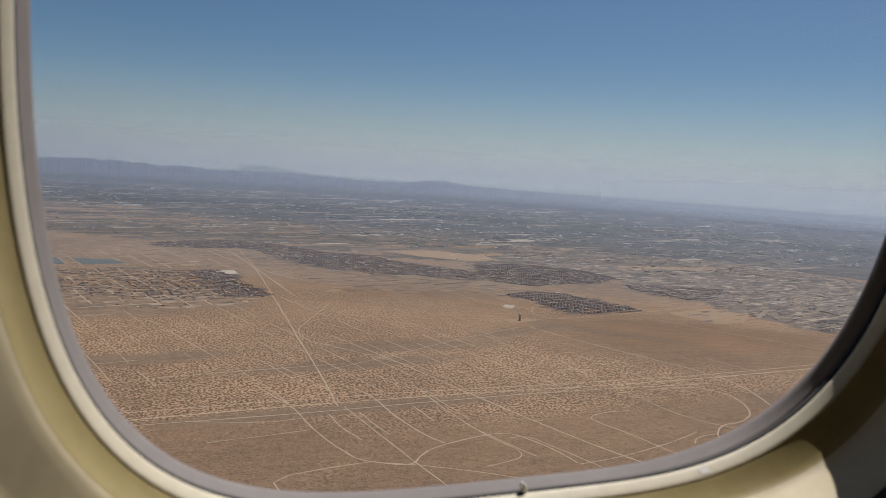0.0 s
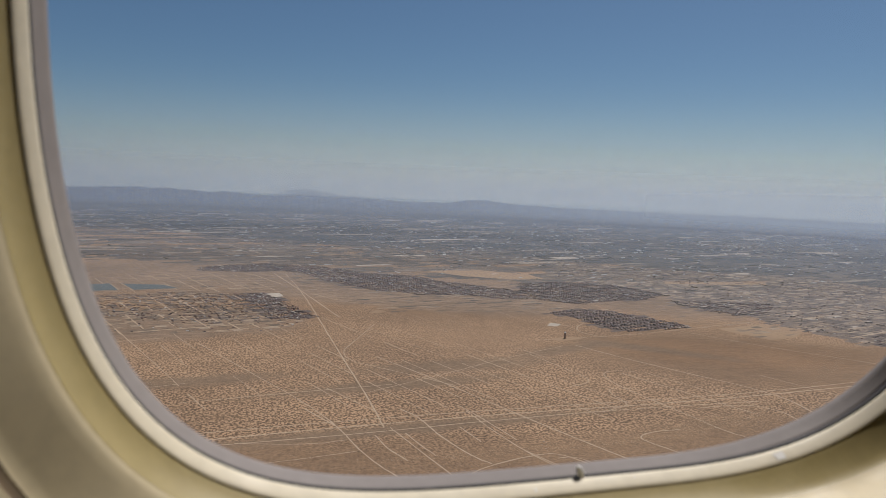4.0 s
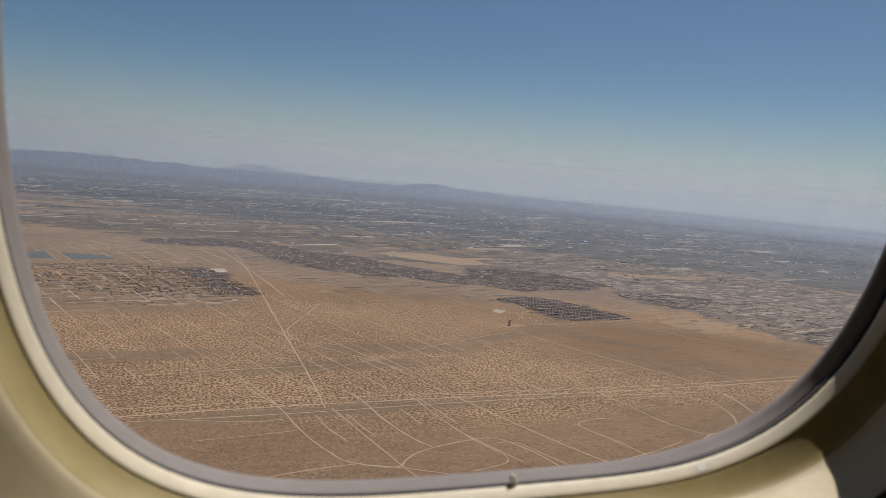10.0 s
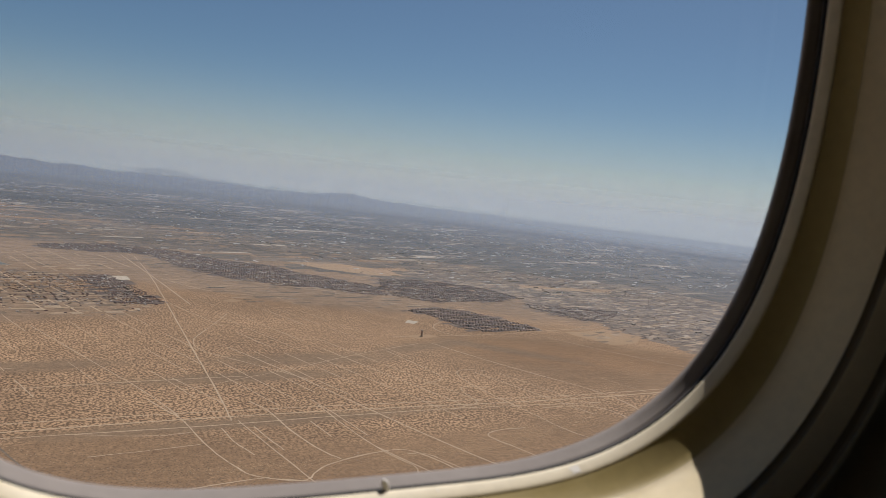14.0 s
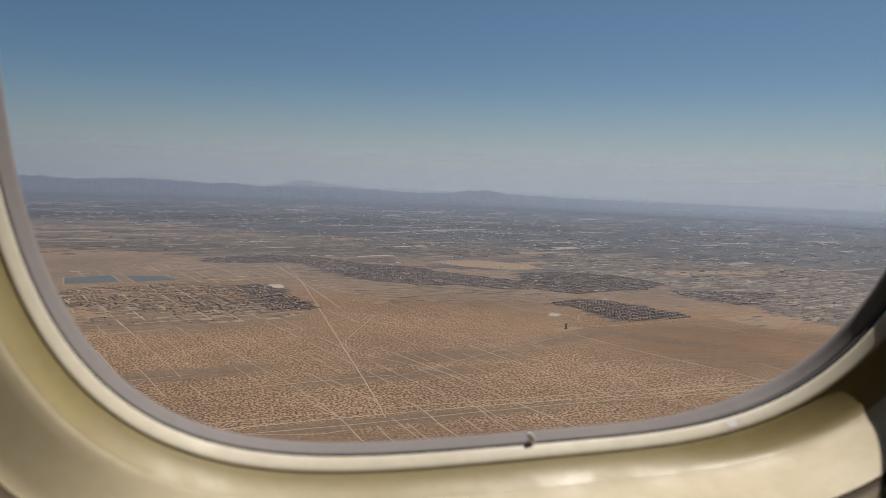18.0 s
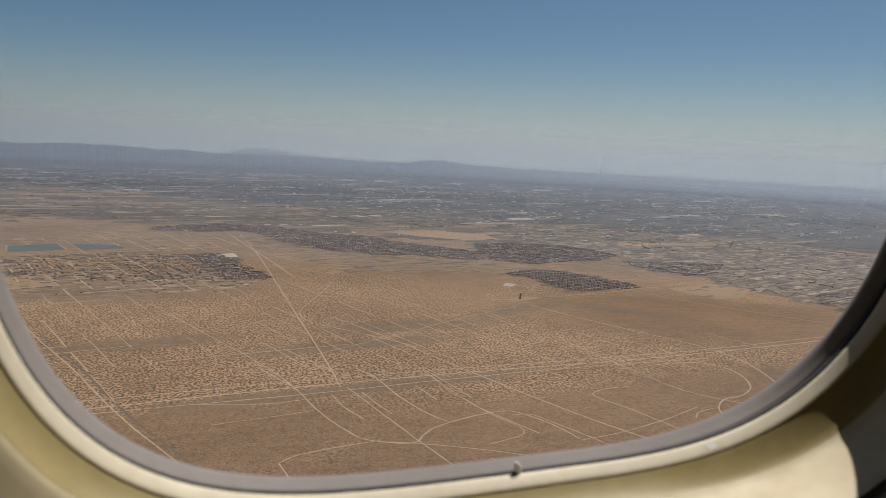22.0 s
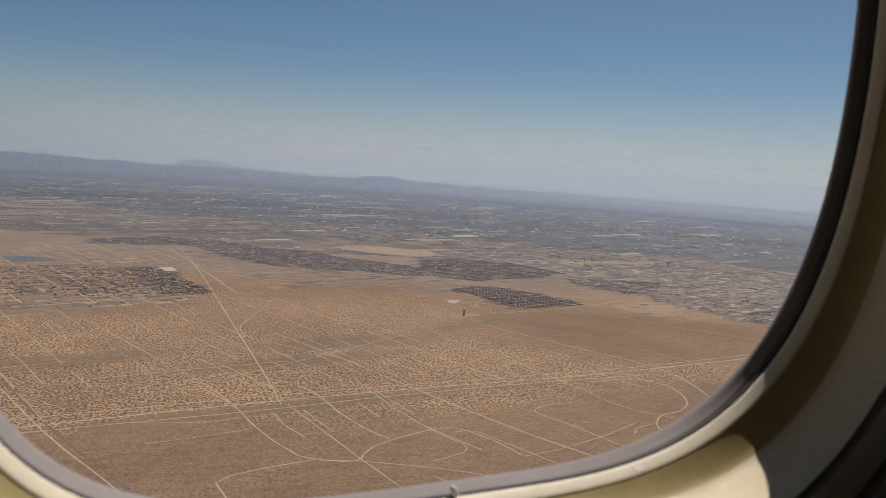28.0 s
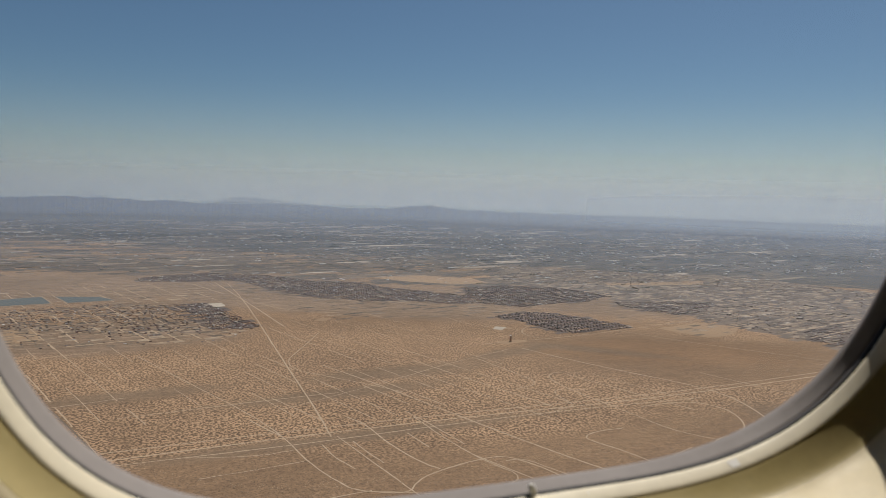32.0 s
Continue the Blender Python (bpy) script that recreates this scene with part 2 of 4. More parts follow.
    for x, y, rx, ry, turn in ((-125, 312, 66, 62, 10), (-60, 640, 330, 150, 12), (90, 560, 190, 110, -20), (140, 500, 150, 70, -28), (-60, 420, 130, 62, 8), (290, 520, 190, 120, -30), (-260, 500, 200, 170, 0)):
        col = m.mix(m.mix(1.0, tract(x, y, rx, ry, turn, 0.29, 0.48), (0.85, 0.85, 0.85), "MULTIPLY"), col, dull)
    wash = m.ramp(m.noise(flat, 0.5, 5, 0.7), [(0.32, (0.165, 0.117, 0.077)), (0.6, (0.255, 0.182, 0.119))])
    for x, y, rx, ry, turn in ((95, 318, 80, 17, 10), (155, 345, 60, 12, 26), (60, 288, 75, 12, 11), (205, 342, 65, 12, -38), (216, 214, 20, 42, 5), (-20, 300, 60, 14, 12), (330, 275, 50, 16, 10), (60, 236, 120, 9, 8)):
        col = m.mix(m.mix(1.0, tract(x, y, rx, ry, turn, 0.3, 0.6), (0.85, 0.85, 0.85), "MULTIPLY"), col, wash)
    drift = m.noise(m.where((0.45, 1.5, 0), -GRID), 0.16, 5, 0.7)
    col = m.mix(1.0, col, (0.955, 0.915, 0.895), "MULTIPLY")
    col = m.mix(1.0, col, m.ramp(m.mix(0.5, drift, m.noise(flat, 0.38, 3, 0.6)), [(0.38, (0.82, 0.80, 0.79)), (0.5, (1.0, 0.99, 0.98)), (0.62, (1.13, 1.12, 1.10))]), "MULTIPLY")
    broad = m.ramp(m.noise(flat, 0.011, 4, 0.6), [(0.34, (0.86, 0.85, 0.84)), (0.62, (1.10, 1.10, 1.09))])
    m.base(m.mix(1.0, col, broad, "MULTIPLY"))
    m.bump(clumps.outputs[0], 0.2, 0.4)
    return m.m


def track_material(name, col, dark):
    m = Mat(name, 0.95)
    at = m.where()
    return m.base(m.ramp(m.noise(at, 0.5, 4), [(0.3, dark), (0.7, col)])).bump(m.noise(at, 3.0, 2), 0.3, 0.05).m


def island_material(name, stops, rough=0.9, object_random=False, rows=0.0):
    m = Mat(name, rough)
    col = m.ramp(m.rnd(not object_random), stops)
    grit = m.ramp(m.noise(m.where(), 0.25, 4), [(0.3, (0.86,) * 3), (0.7, (1.0,) * 3)])
    col = m.mix(1.0, col, grit, "MULTIPLY")
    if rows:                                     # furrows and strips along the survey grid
        strips = m.noise(m.where((0.22, 1.7, 0), -GRID), rows, 5, 0.75)
        spots = m.noise(m.where((1, 1, 0)), rows * 3, 3, 0.6)
        col = m.mix(1.0, col, m.ramp(m.mix(0.4, strips, spots), [(0.36, (0.58, 0.57, 0.57)), (0.5, (1.0, 0.98, 0.97)), (0.64, (1.62, 1.58, 1.52))]), "MULTIPLY")
    return m.base(col).m


def valley_material():
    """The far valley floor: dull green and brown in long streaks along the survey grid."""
    m = Mat("valley_floor", 0.95)
    at = m.where((0.35, 1.6, 0), -GRID)
    fine = m.noise(at, 0.035, 5, 0.7)
    col = m.ramp(fine, [(0.36, (0.045, 0.044, 0.045)), (0.48, (0.070, 0.063, 0.059)), (0.58, (0.10, 0.085, 0.070)), (0.70, (0.25, 0.21, 0.165))])
    return m.base(col).m


M_DESERT = desert_material()
M_TRACK = track_material("pale_dirt_track", (0.52, 0.392, 0.275), (0.41, 0.302, 0.205))
M_FAINT = track_material("faint_dirt_track", (0.52, 0.388, 0.266), (0.43, 0.312, 0.208))
M_DARKROAD = track_material("dark_railway_bed", (0.20, 0.152, 0.112), (0.14, 0.108, 0.082))
M_BARE = track_material("bare_graded_soil", (0.395, 0.265, 0.162), (0.30, 0.20, 0.122))
M_WHITE = track_material("white_gravel_yard", (0.54, 0.47, 0.385), (0.43, 0.365, 0.29))
M_TOWNSOIL = island_material("town_soil", [(0.0, (0.105, 0.084, 0.076)), (0.45, (0.140, 0.110, 0.097)), (0.8, (0.180, 0.140, 0.118)), (1.0, (0.30, 0.24, 0.185))], rows=0.5)
_w = Mat("reservoir_water", 0.8).base((0.135, 0.150, 0.150))
_w.p.inputs["Specular IOR Level"].default_value = 0.15
M_WATER = _w.m
M_ROOF = island_material("house_roofs", [(0.0, (0.165, 0.110, 0.103)), (0.4, (0.245, 0.160, 0.146)), (0.6, (0.170, 0.148, 0.157)), (0.75, (0.30, 0.245, 0.215)), (0.9, (0.42, 0.37, 0.335)), (1.0, (0.78, 0.76, 0.73))])
M_ROOF_OB = island_material("tiled_roof", [(0.0, (0.190, 0.132, 0.125)), (0.45, (0.275, 0.190, 0.176)), (0.7, (0.205, 0.182, 0.192)), (0.85, (0.36, 0.275, 0.24)), (1.0, (0.56, 0.48, 0.43))], 0.85, True)
M_VALLEY = valley_material()
M_RENDER = track_material("rendered_house_wall", (0.46, 0.40, 0.33), (0.36, 0.31, 0.25))
M_LEAF = island_material("town_tree_leaves", [(0.0, (0.030, 0.040, 0.022)), (0.5, (0.05, 0.062, 0.033)), (1.0, (0.07, 0.075, 0.04))])
M_SHRUB = island_material("desert_shrub_leaves", [(0.0, (0.175, 0.118, 0.072)), (0.6, (0.22, 0.150, 0.092)), (1.0, (0.27, 0.188, 0.118))])
M_SHED = island_material("pale_shed_roofs", [(0.0, (0.45, 0.44, 0.42)), (0.6, (0.62, 0.61, 0.59)), (1.0, (0.78, 0.77, 0.75))], 0.5)
M_FIELD = island_material("valley_fields", [(0.0, (0.045, 0.043, 0.042)), (0.22, (0.065, 0.060, 0.050)), (0.42, (0.050, 0.047, 0.045)), (0.6, (0.088, 0.080, 0.072)), (0.8, (0.135, 0.113, 0.094)), (0.93, (0.075, 0.068, 0.058)), (0.95, (0.24, 0.20, 0.16)), (1.0, (0.48, 0.41, 0.34))], rows=0.1)
M_PLOT = island_material("plot_soils", [(0.0, (0.15, 0.115, 0.085)), (0.3, (0.205, 0.152, 0.108)), (0.6, (0.26, 0.19, 0.13)), (0.88, (0.33, 0.245, 0.17)), (1.0, (0.46, 0.37, 0.275))], rows=0.3)
M_DRY = island_material("dry_plots", [(0.0, (0.090, 0.077, 0.067)), (0.25, (0.130, 0.107, 0.087)), (0.5, (0.108, 0.092, 0.078)), (0.7, (0.155, 0.124, 0.098)), (0.93, (0.20, 0.157, 0.121)), (1.0, (0.31, 0.255, 0.20))], rows=0.12)
M_SUBURB = island_material("suburb_plots", [(0.0, (0.105, 0.084, 0.074)), (0.35, (0.145, 0.113, 0.094)), (0.65, (0.185, 0.142, 0.113)), (0.88, (0.245, 0.187, 0.141)), (1.0, (0.40, 0.325, 0.25))], rows=0.3)
M_GROVE = island_material("orchard_rows", [(0.0, (0.033, 0.037, 0.039)), (0.5, (0.047, 0.050, 0.049)), (0.9, (0.064, 0.062, 0.058)), (1.0, (0.12, 0.11, 0.09))], rows=0.12)
M_FALLOW = island_material("fallow_soil", [(0.0, (0.27, 0.215, 0.165)), (0.6, (0.38, 0.31, 0.245)), (1.0, (0.56, 0.50, 0.43))], rows=0.2)
M_HILL = track_material("bare_mountain_slope", (0.115, 0.110, 0.105), (0.062, 0.063, 0.066))
M_TOWER = Mat("brown_painted_steel", 0.6).base((0.50, 0.35, 0.255)).m
M_CONCRETE = track_material("dusty_bank", (0.36, 0.28, 0.20), (0.30, 0.225, 0.155))


# ---- building helpers ----
def mesh_object(name, bm, material, parent=None, smooth=False):
    me = bpy.data.meshes.new(name)
    bm.to_mesh(me)
    bm.free()
    me.materials.append(material)
    if smooth:
        for f in me.polygons:
            f.use_smooth = True
    ob = new(name, me)
    if parent:
        ob.parent = parent
    return ob


def part(name, bm, material, parent, label="", smooth=False):
    ob = mesh_object(name, bm, material, parent, smooth)
    return tagged(ob, label)


def from_lists(name, verts, faces, material, parent=None):
    me = bpy.data.meshes.new(name)
    me.from_pydata(verts, [], faces)
    me.materials.append(material)
    me.update()
    ob = new(name, me)
    if parent:
        ob.parent = parent
    return ob


def box(bm, x0, x1, y0, y1, z0, z1):
    vs = [bm.verts.new(p) for p in ((x0, y0, z0), (x1, y0, z0), (x1, y1, z0), (x0, y1, z0), (x0, y0, z1), (x1, y0, z1), (x1, y1, z1), (x0, y1, z1))]
    for q in ((0, 3, 2, 1), (4, 5, 6, 7), (0, 1, 5, 4), (1, 2, 6, 5), (2, 3, 7, 6), (3, 0, 4, 7)):
        bm.faces.new([vs[i] for i in q])


# ---- the cabin window ----
HALF, DEEP, RISE = 0.162, 1.6135, 0.21     # half width, sill below the frame's origin, half height
WIN = AIRCRAFT @ pose(0.1192, 0.1877, 1.5344) @ pose(0, 0, 0, 0, 0, 4.522) @ pose(0, 0, 0, 0.145) @ pose(0, 0, 0, 0, -0.098)
REAR, FORE = (0.3126, 4.871, -0.0651), (0.3252, 2.723, -0.2040)     # curve height, power and lean of the two lower corners


def side_curve(deep, power, lean):
    """One lower quarter of the opening, from the middle of the sill up to half height, evenly spaced."""
    fine = []
    for i in range(601):
        h = RISE * (i / 600) ** 3.0
        fine.append(Vector(((HALF + lean * (h - 0.1)) * (1 - ((deep - h) / deep) ** power) ** (1 / power), h)))
    total = sum((b - a).length for a, b in zip(fine, fine[1:]))
    res, run, k = [fine[0]], 0.0, 1
    for a, b in zip(fine, fine[1:]):
        run += (b - a).length
        if run >= total * k / 84:
            res.append(b)
            k += 1
    if (res[-1] - fine[-1]).length > 1e-4:
        res.append(fine[-1])
    return res


def outline():
    """The opening's edge as (u, v, outward normal), once round, from the middle of the sill."""
    fore, rear = side_curve(*FORE), side_curve(*REAR)
    up = [(p.x, p.y) for p in fore]
    up += [(u, 2 * RISE - h) for u, h in reversed(up[:-1])]
    down = [(-p.x, p.y) for p in rear]
    down += [(u, 2 * RISE - h) for u, h in reversed(down[:-1])]
    loop = up + down[-2:0:-1]
    pts = [Vector((u, h - DEEP)) for u, h in loop]
    n = len(pts)
    res = []
    for i in range(n):
        d = (pts[(i + 1) % n] - pts[i - 1]).normalized()
        res.append((pts[i], Vector((d.y, -d.x))))
    return res


OUTLINE = outline()


def ring_point(i, r, y, sill=0.0, aft=0.0, deep=0.0, corner=0.0, heel=0.0, rise=0.0, fore=0.0, flat=0.0):
    p, nrm = OUTLINE[i]
    low, rear, front = max(0.0, -nrm.y) ** 5, max(0.0, -nrm.x) ** 1.4, max(0.0, nrm.x) ** 1.2
    bend = -2 * nrm.x * nrm.y if nrm.x > 0 > nrm.y else 0.0
    foot = 2 * nrm.x * nrm.y if nrm.x < 0 and nrm.y < 0 else 0.0
    q = p + nrm * (r + sill * low + aft * rear + corner * bend + heel * foot + fore * front)
    return Vector((q.x, y + deep * low + rise * foot + flat * front, q.y))


def swept(profile, bm=None):
    """A mesh swept round the opening; profile rows: offset from the edge, depth (out of the aircraft plus), extra offset at the sill, extra offset at the rear side, extra depth at the sill, widening at the forward lower corner, widening and flattening at the rear lower corner, narrowing and flattening at the front side."""
    bm = bm or bmesh.new()
    n = len(OUTLINE)
    rings = [[bm.verts.new(ring_point(i, *row)) for i in range(n)] for row in profile]
    for a, b in zip(rings, rings[1:]):
        for i in range(n):
            bm.faces.new((a[i], a[(i + 1) % n], b[(i + 1) % n], b[i]))
    return bm


window = tagged(new("window_1"), "cabin window with cream plastic surround and grey seal", "window", kind="structure")
window.matrix_world = WIN
part("seal", swept([(0.0035, 0.0026), (0.0003, 0.0022), (0.0001, 0.0030), (0.0035, 0.0034)]), M_SEAL, window, "dark grey rubber pane seal", True)
part("retainer", swept([(0.0030, 0.0032), (0.0004, 0.0030)] + [(0.0004 - 0.0004 * f, 0.0030 + 0.0070 * f, 0, -0.0022 * f, 0, 0, 0, 0, -0.0042 * f, -0.0048 * f) for f in (0.25, 0.5, 0.75, 1.0)] + [(0.0002, 0.0117, 0, -0.0022, 0, 0, 0, 0, -0.0042, -0.0050), (0.0100, 0.0130)]), M_RETAIN, window, "lavender-grey pane retaining ring", True)
part("gasket", swept([(0.0018, 0.0012), (0.0000, 0.0012), (-0.0002, 0.0021), (0.0018, 0.0026)]), M_GASKET, window, "thin black gasket", True)
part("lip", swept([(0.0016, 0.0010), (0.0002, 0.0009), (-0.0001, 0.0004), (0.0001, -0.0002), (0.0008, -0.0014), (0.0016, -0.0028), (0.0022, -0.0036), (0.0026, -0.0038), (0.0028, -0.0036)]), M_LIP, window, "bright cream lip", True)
part("bevel", swept([(0.0026, -0.0034), (0.0029, -0.0039), (0.0036, -0.0047, 0, 0, 0, 0.0005), (0.0050, -0.0067, 0, 0, 0, 0.0018), (0.0062, -0.0090, 0, 0, 0, 0.0035), (0.0069, -0.0107, 0, 0, 0, 0.0045), (0.0073, -0.0117, 0, 0, 0, 0.0045)]), M_BEVEL, window, "sloping cream reveal with its olive shade in the colour", True)
def panel_row(f, r=0.0, y=0.0):
    """A row of the reveal panel at the share f of its width; further rows follow its edge, r outwards and y inwards."""
    return (0.0082 + 0.0085 * f + r, -0.0129 - 0.0127 * f - y, -0.0045 * f, 0.0, -0.0090 * f, 0.0045 * (1 - f), 0.0052 * f, 0.0062 * f, -0.0020 * f, -0.0040 * f)


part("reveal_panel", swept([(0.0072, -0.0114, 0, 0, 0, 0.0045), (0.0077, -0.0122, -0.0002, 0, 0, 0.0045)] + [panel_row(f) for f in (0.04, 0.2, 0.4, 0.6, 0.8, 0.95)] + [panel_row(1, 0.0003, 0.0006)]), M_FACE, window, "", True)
part("joint", swept([panel_row(1, 0.0003, 0.0006), panel_row(1, 0.0007, 0.0008), panel_row(1, 0.0015, 0.0020), panel_row(1, 0.0017, 0.0032)]), M_GROOVE, window, "brown joint line")
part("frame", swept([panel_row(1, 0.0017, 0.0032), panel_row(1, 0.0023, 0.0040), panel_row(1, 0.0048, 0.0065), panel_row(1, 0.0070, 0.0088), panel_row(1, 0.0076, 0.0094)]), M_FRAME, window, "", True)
part("outer_joint", swept([panel_row(1, 0.0076, 0.0094), panel_row(1, 0.0080, 0.0096), panel_row(1, 0.0092, 0.0110), panel_row(1, 0.0095, 0.0124)]), M_GROOVE, window, "wide brown joint line")
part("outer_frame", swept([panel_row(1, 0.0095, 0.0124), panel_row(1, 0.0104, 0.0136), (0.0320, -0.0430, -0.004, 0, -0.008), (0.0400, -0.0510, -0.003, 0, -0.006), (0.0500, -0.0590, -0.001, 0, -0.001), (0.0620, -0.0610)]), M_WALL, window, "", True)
bm = bmesh.new()
# first quad: a sun glint as a white patch; the other two are small scuffs
for u0, u1, r0, r1 in ((0.0432, 0.0472, 0.0004, 0.0017), (-0.0345, -0.0336, 0.0009, 0.0013), (-0.0045, -0.0039, 0.0005, 0.0008)):
    marks = [k for k in range(len(OUTLINE)) if u0 - 0.002 <= OUTLINE[k][0].x <= u1 + 0.002 and OUTLINE[k][1].y < -0.7]
    k = min(marks, key=lambda q: abs(OUTLINE[q][0].x - (u0 + u1) / 2))
    p, nrm = OUTLINE[k]
    side = Vector((-nrm.y, nrm.x)) * (u1 - u0) / 2
    quad = []
    for sg, r in ((-1, r0), (1, r0), (0.8, r1), (-0.7, r1)):
        q = p + nrm * (r - 0.00008) + side * sg
        quad.append(bm.verts.new((q.x, -0.0002 - (r - 0.0001) * 1.74 - 0.00008, q.y)))
    bm.faces.new(quad)
part("glint_and_scuffs", bm, M_PIN, window, "sun glint painted white on the lip, with small worn marks")
bm = bmesh.new()
bm.faces.new([bm.verts.new(ring_point(i, 0.004, 0.0118)) for i in range(len(OUTLINE))])
pane = part("pane", bm, pane_material(), window, "clear acrylic pane")
pane.visible_shadow = False
bm = bmesh.new()
bmesh.ops.create_uvsphere(bm, u_segments=12, v_segments=8, radius=0.0011, matrix=pose(0, 0, 0, 0, -24, 0) @ Matrix.Diagonal((1, 1, 1.9, 1)))
bmesh.ops.translate(bm, verts=bm.verts, vec=(-0.0203, 0.0012, -DEEP + 0.0014))
part("pin", bm, M_PIN, window, "small pale metal pin", True)


# ---- the cabin round it ----
def wall_with_hole():
    bm = bmesh.new()
    n = len(OUTLINE)
    inner = [bm.verts.new(ring_point(i, 0.0610, -0.0608)) for i in range(n)]
    mid = Vector((0, RISE - DEEP))
    outer = []
    for i in range(n):
        d = OUTLINE[i][0] - mid
        k = min(2.6 / max(abs(d.x), 1e-6), 1.25 / max(abs(d.y), 1e-6))
        outer.append(bm.verts.new((mid.x + d.x * k, -0.0608, mid.y + d.y * k)))
    for i in range(n):
        bm.faces.new((inner[i], inner[(i + 1) % n], outer[(i + 1) % n], outer[i]))
    return bm


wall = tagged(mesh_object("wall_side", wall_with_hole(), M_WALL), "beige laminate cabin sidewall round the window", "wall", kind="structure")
wall.matrix_world = WIN

def plain(name, x0, x1, y0, y1, z0, z1, material, label, category):
    bm = bmesh.new()
    box(bm, x0, x1, y0, y1, z0, z1)
    ob = tagged(mesh_object(name, bm, material), label, category, kind="structure")
    ob.matrix_world = AIRCRAFT
    return ob


plain("floor", -2.9, 3.2, -3.3, 0.45, -1.02, -0.98, M_CARPET, "dark blue carpeted cabin floor", "floor")
plain("ceiling", -2.9, 3.2, -3.3, 0.45, 1.02, 1.06, M_CEIL, "off-white cabin ceiling panels", "ceiling")
plain("wall_aft", -2.9, -2.4, -3.3, 0.45, -1.0, 1.04, M_WALL, "plain beige cabin bulkhead", "wall")
plain("wall_forward", 2.62, 3.2, -3.3, 0.45, -1.0, 1.04, M_WALL, "plain beige cabin bulkhead", "wall")
plain("wall_far", -2.9, 3.2, -3.3, -3.2, -1.0, 1.04, M_WALL, "plain beige cabin wall across the aisle", "wall")

# ---- the land ----
GX = Vector((math.cos(radians(GRID)), math.sin(radians(GRID))))
GY = Vector((-GX.y, GX.x))


def ground_mesh():
    verts, faces = [], []
    radii = [0.0, 60.0, 120.0, 200.0, 320.0, 500.0, 800.0, 1300.0, 2100.0, 2700.0, 3230.0]
    seg = 72
    verts.append((0, 0, 0))
    for r in radii[1:]:
        verts += [(r * math.cos(2 * math.pi * k / seg), r * math.sin(2 * math.pi * k / seg), 0) for k in range(seg)]
    for k in range(seg):
        faces.append((0, 1 + k, 1 + (k + 1) % seg))
    for j in range(len(radii) - 2):
        a, b = 1 + j * seg, 1 + (j + 1) * seg
        faces += [(a + k, b + k, b + (k + 1) % seg, a + (k + 1) % seg) for k in range(seg)]
    return verts, faces


ground = tagged(from_lists("ground", *ground_mesh(), M_DESERT), "tan desert plain speckled with dark shrubs", "desert", kind="structure")
ground.location.z = GROUND


def ribbon(path, width, wobble=0.0, seed=0):
    """A strip along a polyline smoothed once, as vertices and faces."""
    rng = random.Random(seed)
    pts = [Vector(p) for p in path]
    if len(pts) > 2:
        for _ in range(2):
            cut = [pts[0]]
            for a, b in zip(pts, pts[1:]):
                cut += [a.lerp(b, 0.25), a.lerp(b, 0.75)]
            pts = cut + [pts[-1]]
    fine = [pts[0]]
    for a, b in zip(pts, pts[1:]):
        k = max(1, int((b - a).length / 9))
        fine += [a.lerp(b, (i + 1) / k) for i in range(k)]
    verts, faces = [], []
    for i, p in enumerate(fine):
        d = (fine[min(i + 1, len(fine) - 1)] - fine[max(i - 1, 0)]).normalized()
        side = Vector((-d.y, d.x)) * width / 2 * rng.uniform(0.75, 1.25)
        p = p + Vector((-d.y, d.x)) * rng.uniform(-wobble, wobble)
        verts += [(p.x - side.x, p.y - side.y, 0), (p.x + side.x, p.y + side.y, 0)]
        if i:
            faces.append((2 * i - 2, 2 * i, 2 * i + 1, 2 * i - 1))
    return verts, faces


ROADS = [0]


def road(path, width=0.9, material=None, name="dirt_track", label="pale dirt track across the desert", lift=0.02, wobble=0.12):
    ROADS[0] += 1
    ob = from_lists(name, *ribbon(path, width * (0.72 if material == M_FAINT else 0.58), wobble, ROADS[0]), material or M_TRACK)
    ob.location.z = GROUND + lift + 0.0005 * (ROADS[0] % 40)
    return tagged(ob, label, "track", kind="structure")


def patch(path, material, name, label, category, lift=0.012, ragged=1.0, kind="structure"):
    """A flat piece of ground with a ragged edge."""
    rng = random.Random(len(path) * 7 + int(path[0][0]))
    pts = [Vector(p) for p in path]
    edge = []
    for a, b in zip(pts, pts[1:] + pts[:1]):
        k = max(1, int((b - a).length / 7))
        for i in range(k):
            edge.append(a.lerp(b, i / k) + Vector((rng.uniform(-1, 1), rng.uniform(-1, 1))) * ragged)
    bm = bmesh.new()
    bm.faces.new([bm.verts.new((p.x, p.y, 0)) for p in edge])
    bmesh.ops.triangulate(bm, faces=bm.faces)
    ob = mesh_object(name, bm, material)
    ob.location.z = GROUND + lift
    return tagged(ob, label, category, kind=kind)


# bare tracts
patch([(160, 670), (209, 687), (252, 656), (256, 622), (222, 616), (184, 638)], M_BARE, "bare_field", "pale bare graded field beyond the town", "bare ground", 0.05, 1.0)
patch([(276, 394), (318, 407), (334, 388), (312, 368), (289, 361)], M_BARE, "bare_field", "pale orange graded field beside houses", "bare ground", 0.05, 1.0)
patch([(484, 418), (533, 466), (578, 477), (512, 415)], M_BARE, "bare_field", "pale graded field by the valley edge", "bare ground", 0.05, 1.0)
patch([(368, 612), (437, 612), (487, 624), (459, 590), (360, 596)], M_BARE, "bare_field", "long pale bare field in the valley", "bare ground", 0.05, 1.0)
patch([(74, 453), (81, 463), (86, 458), (78, 449)], M_BARE, "gravel_yard", "small white gravel yard by the road", "yard", 0.05, 0.6)
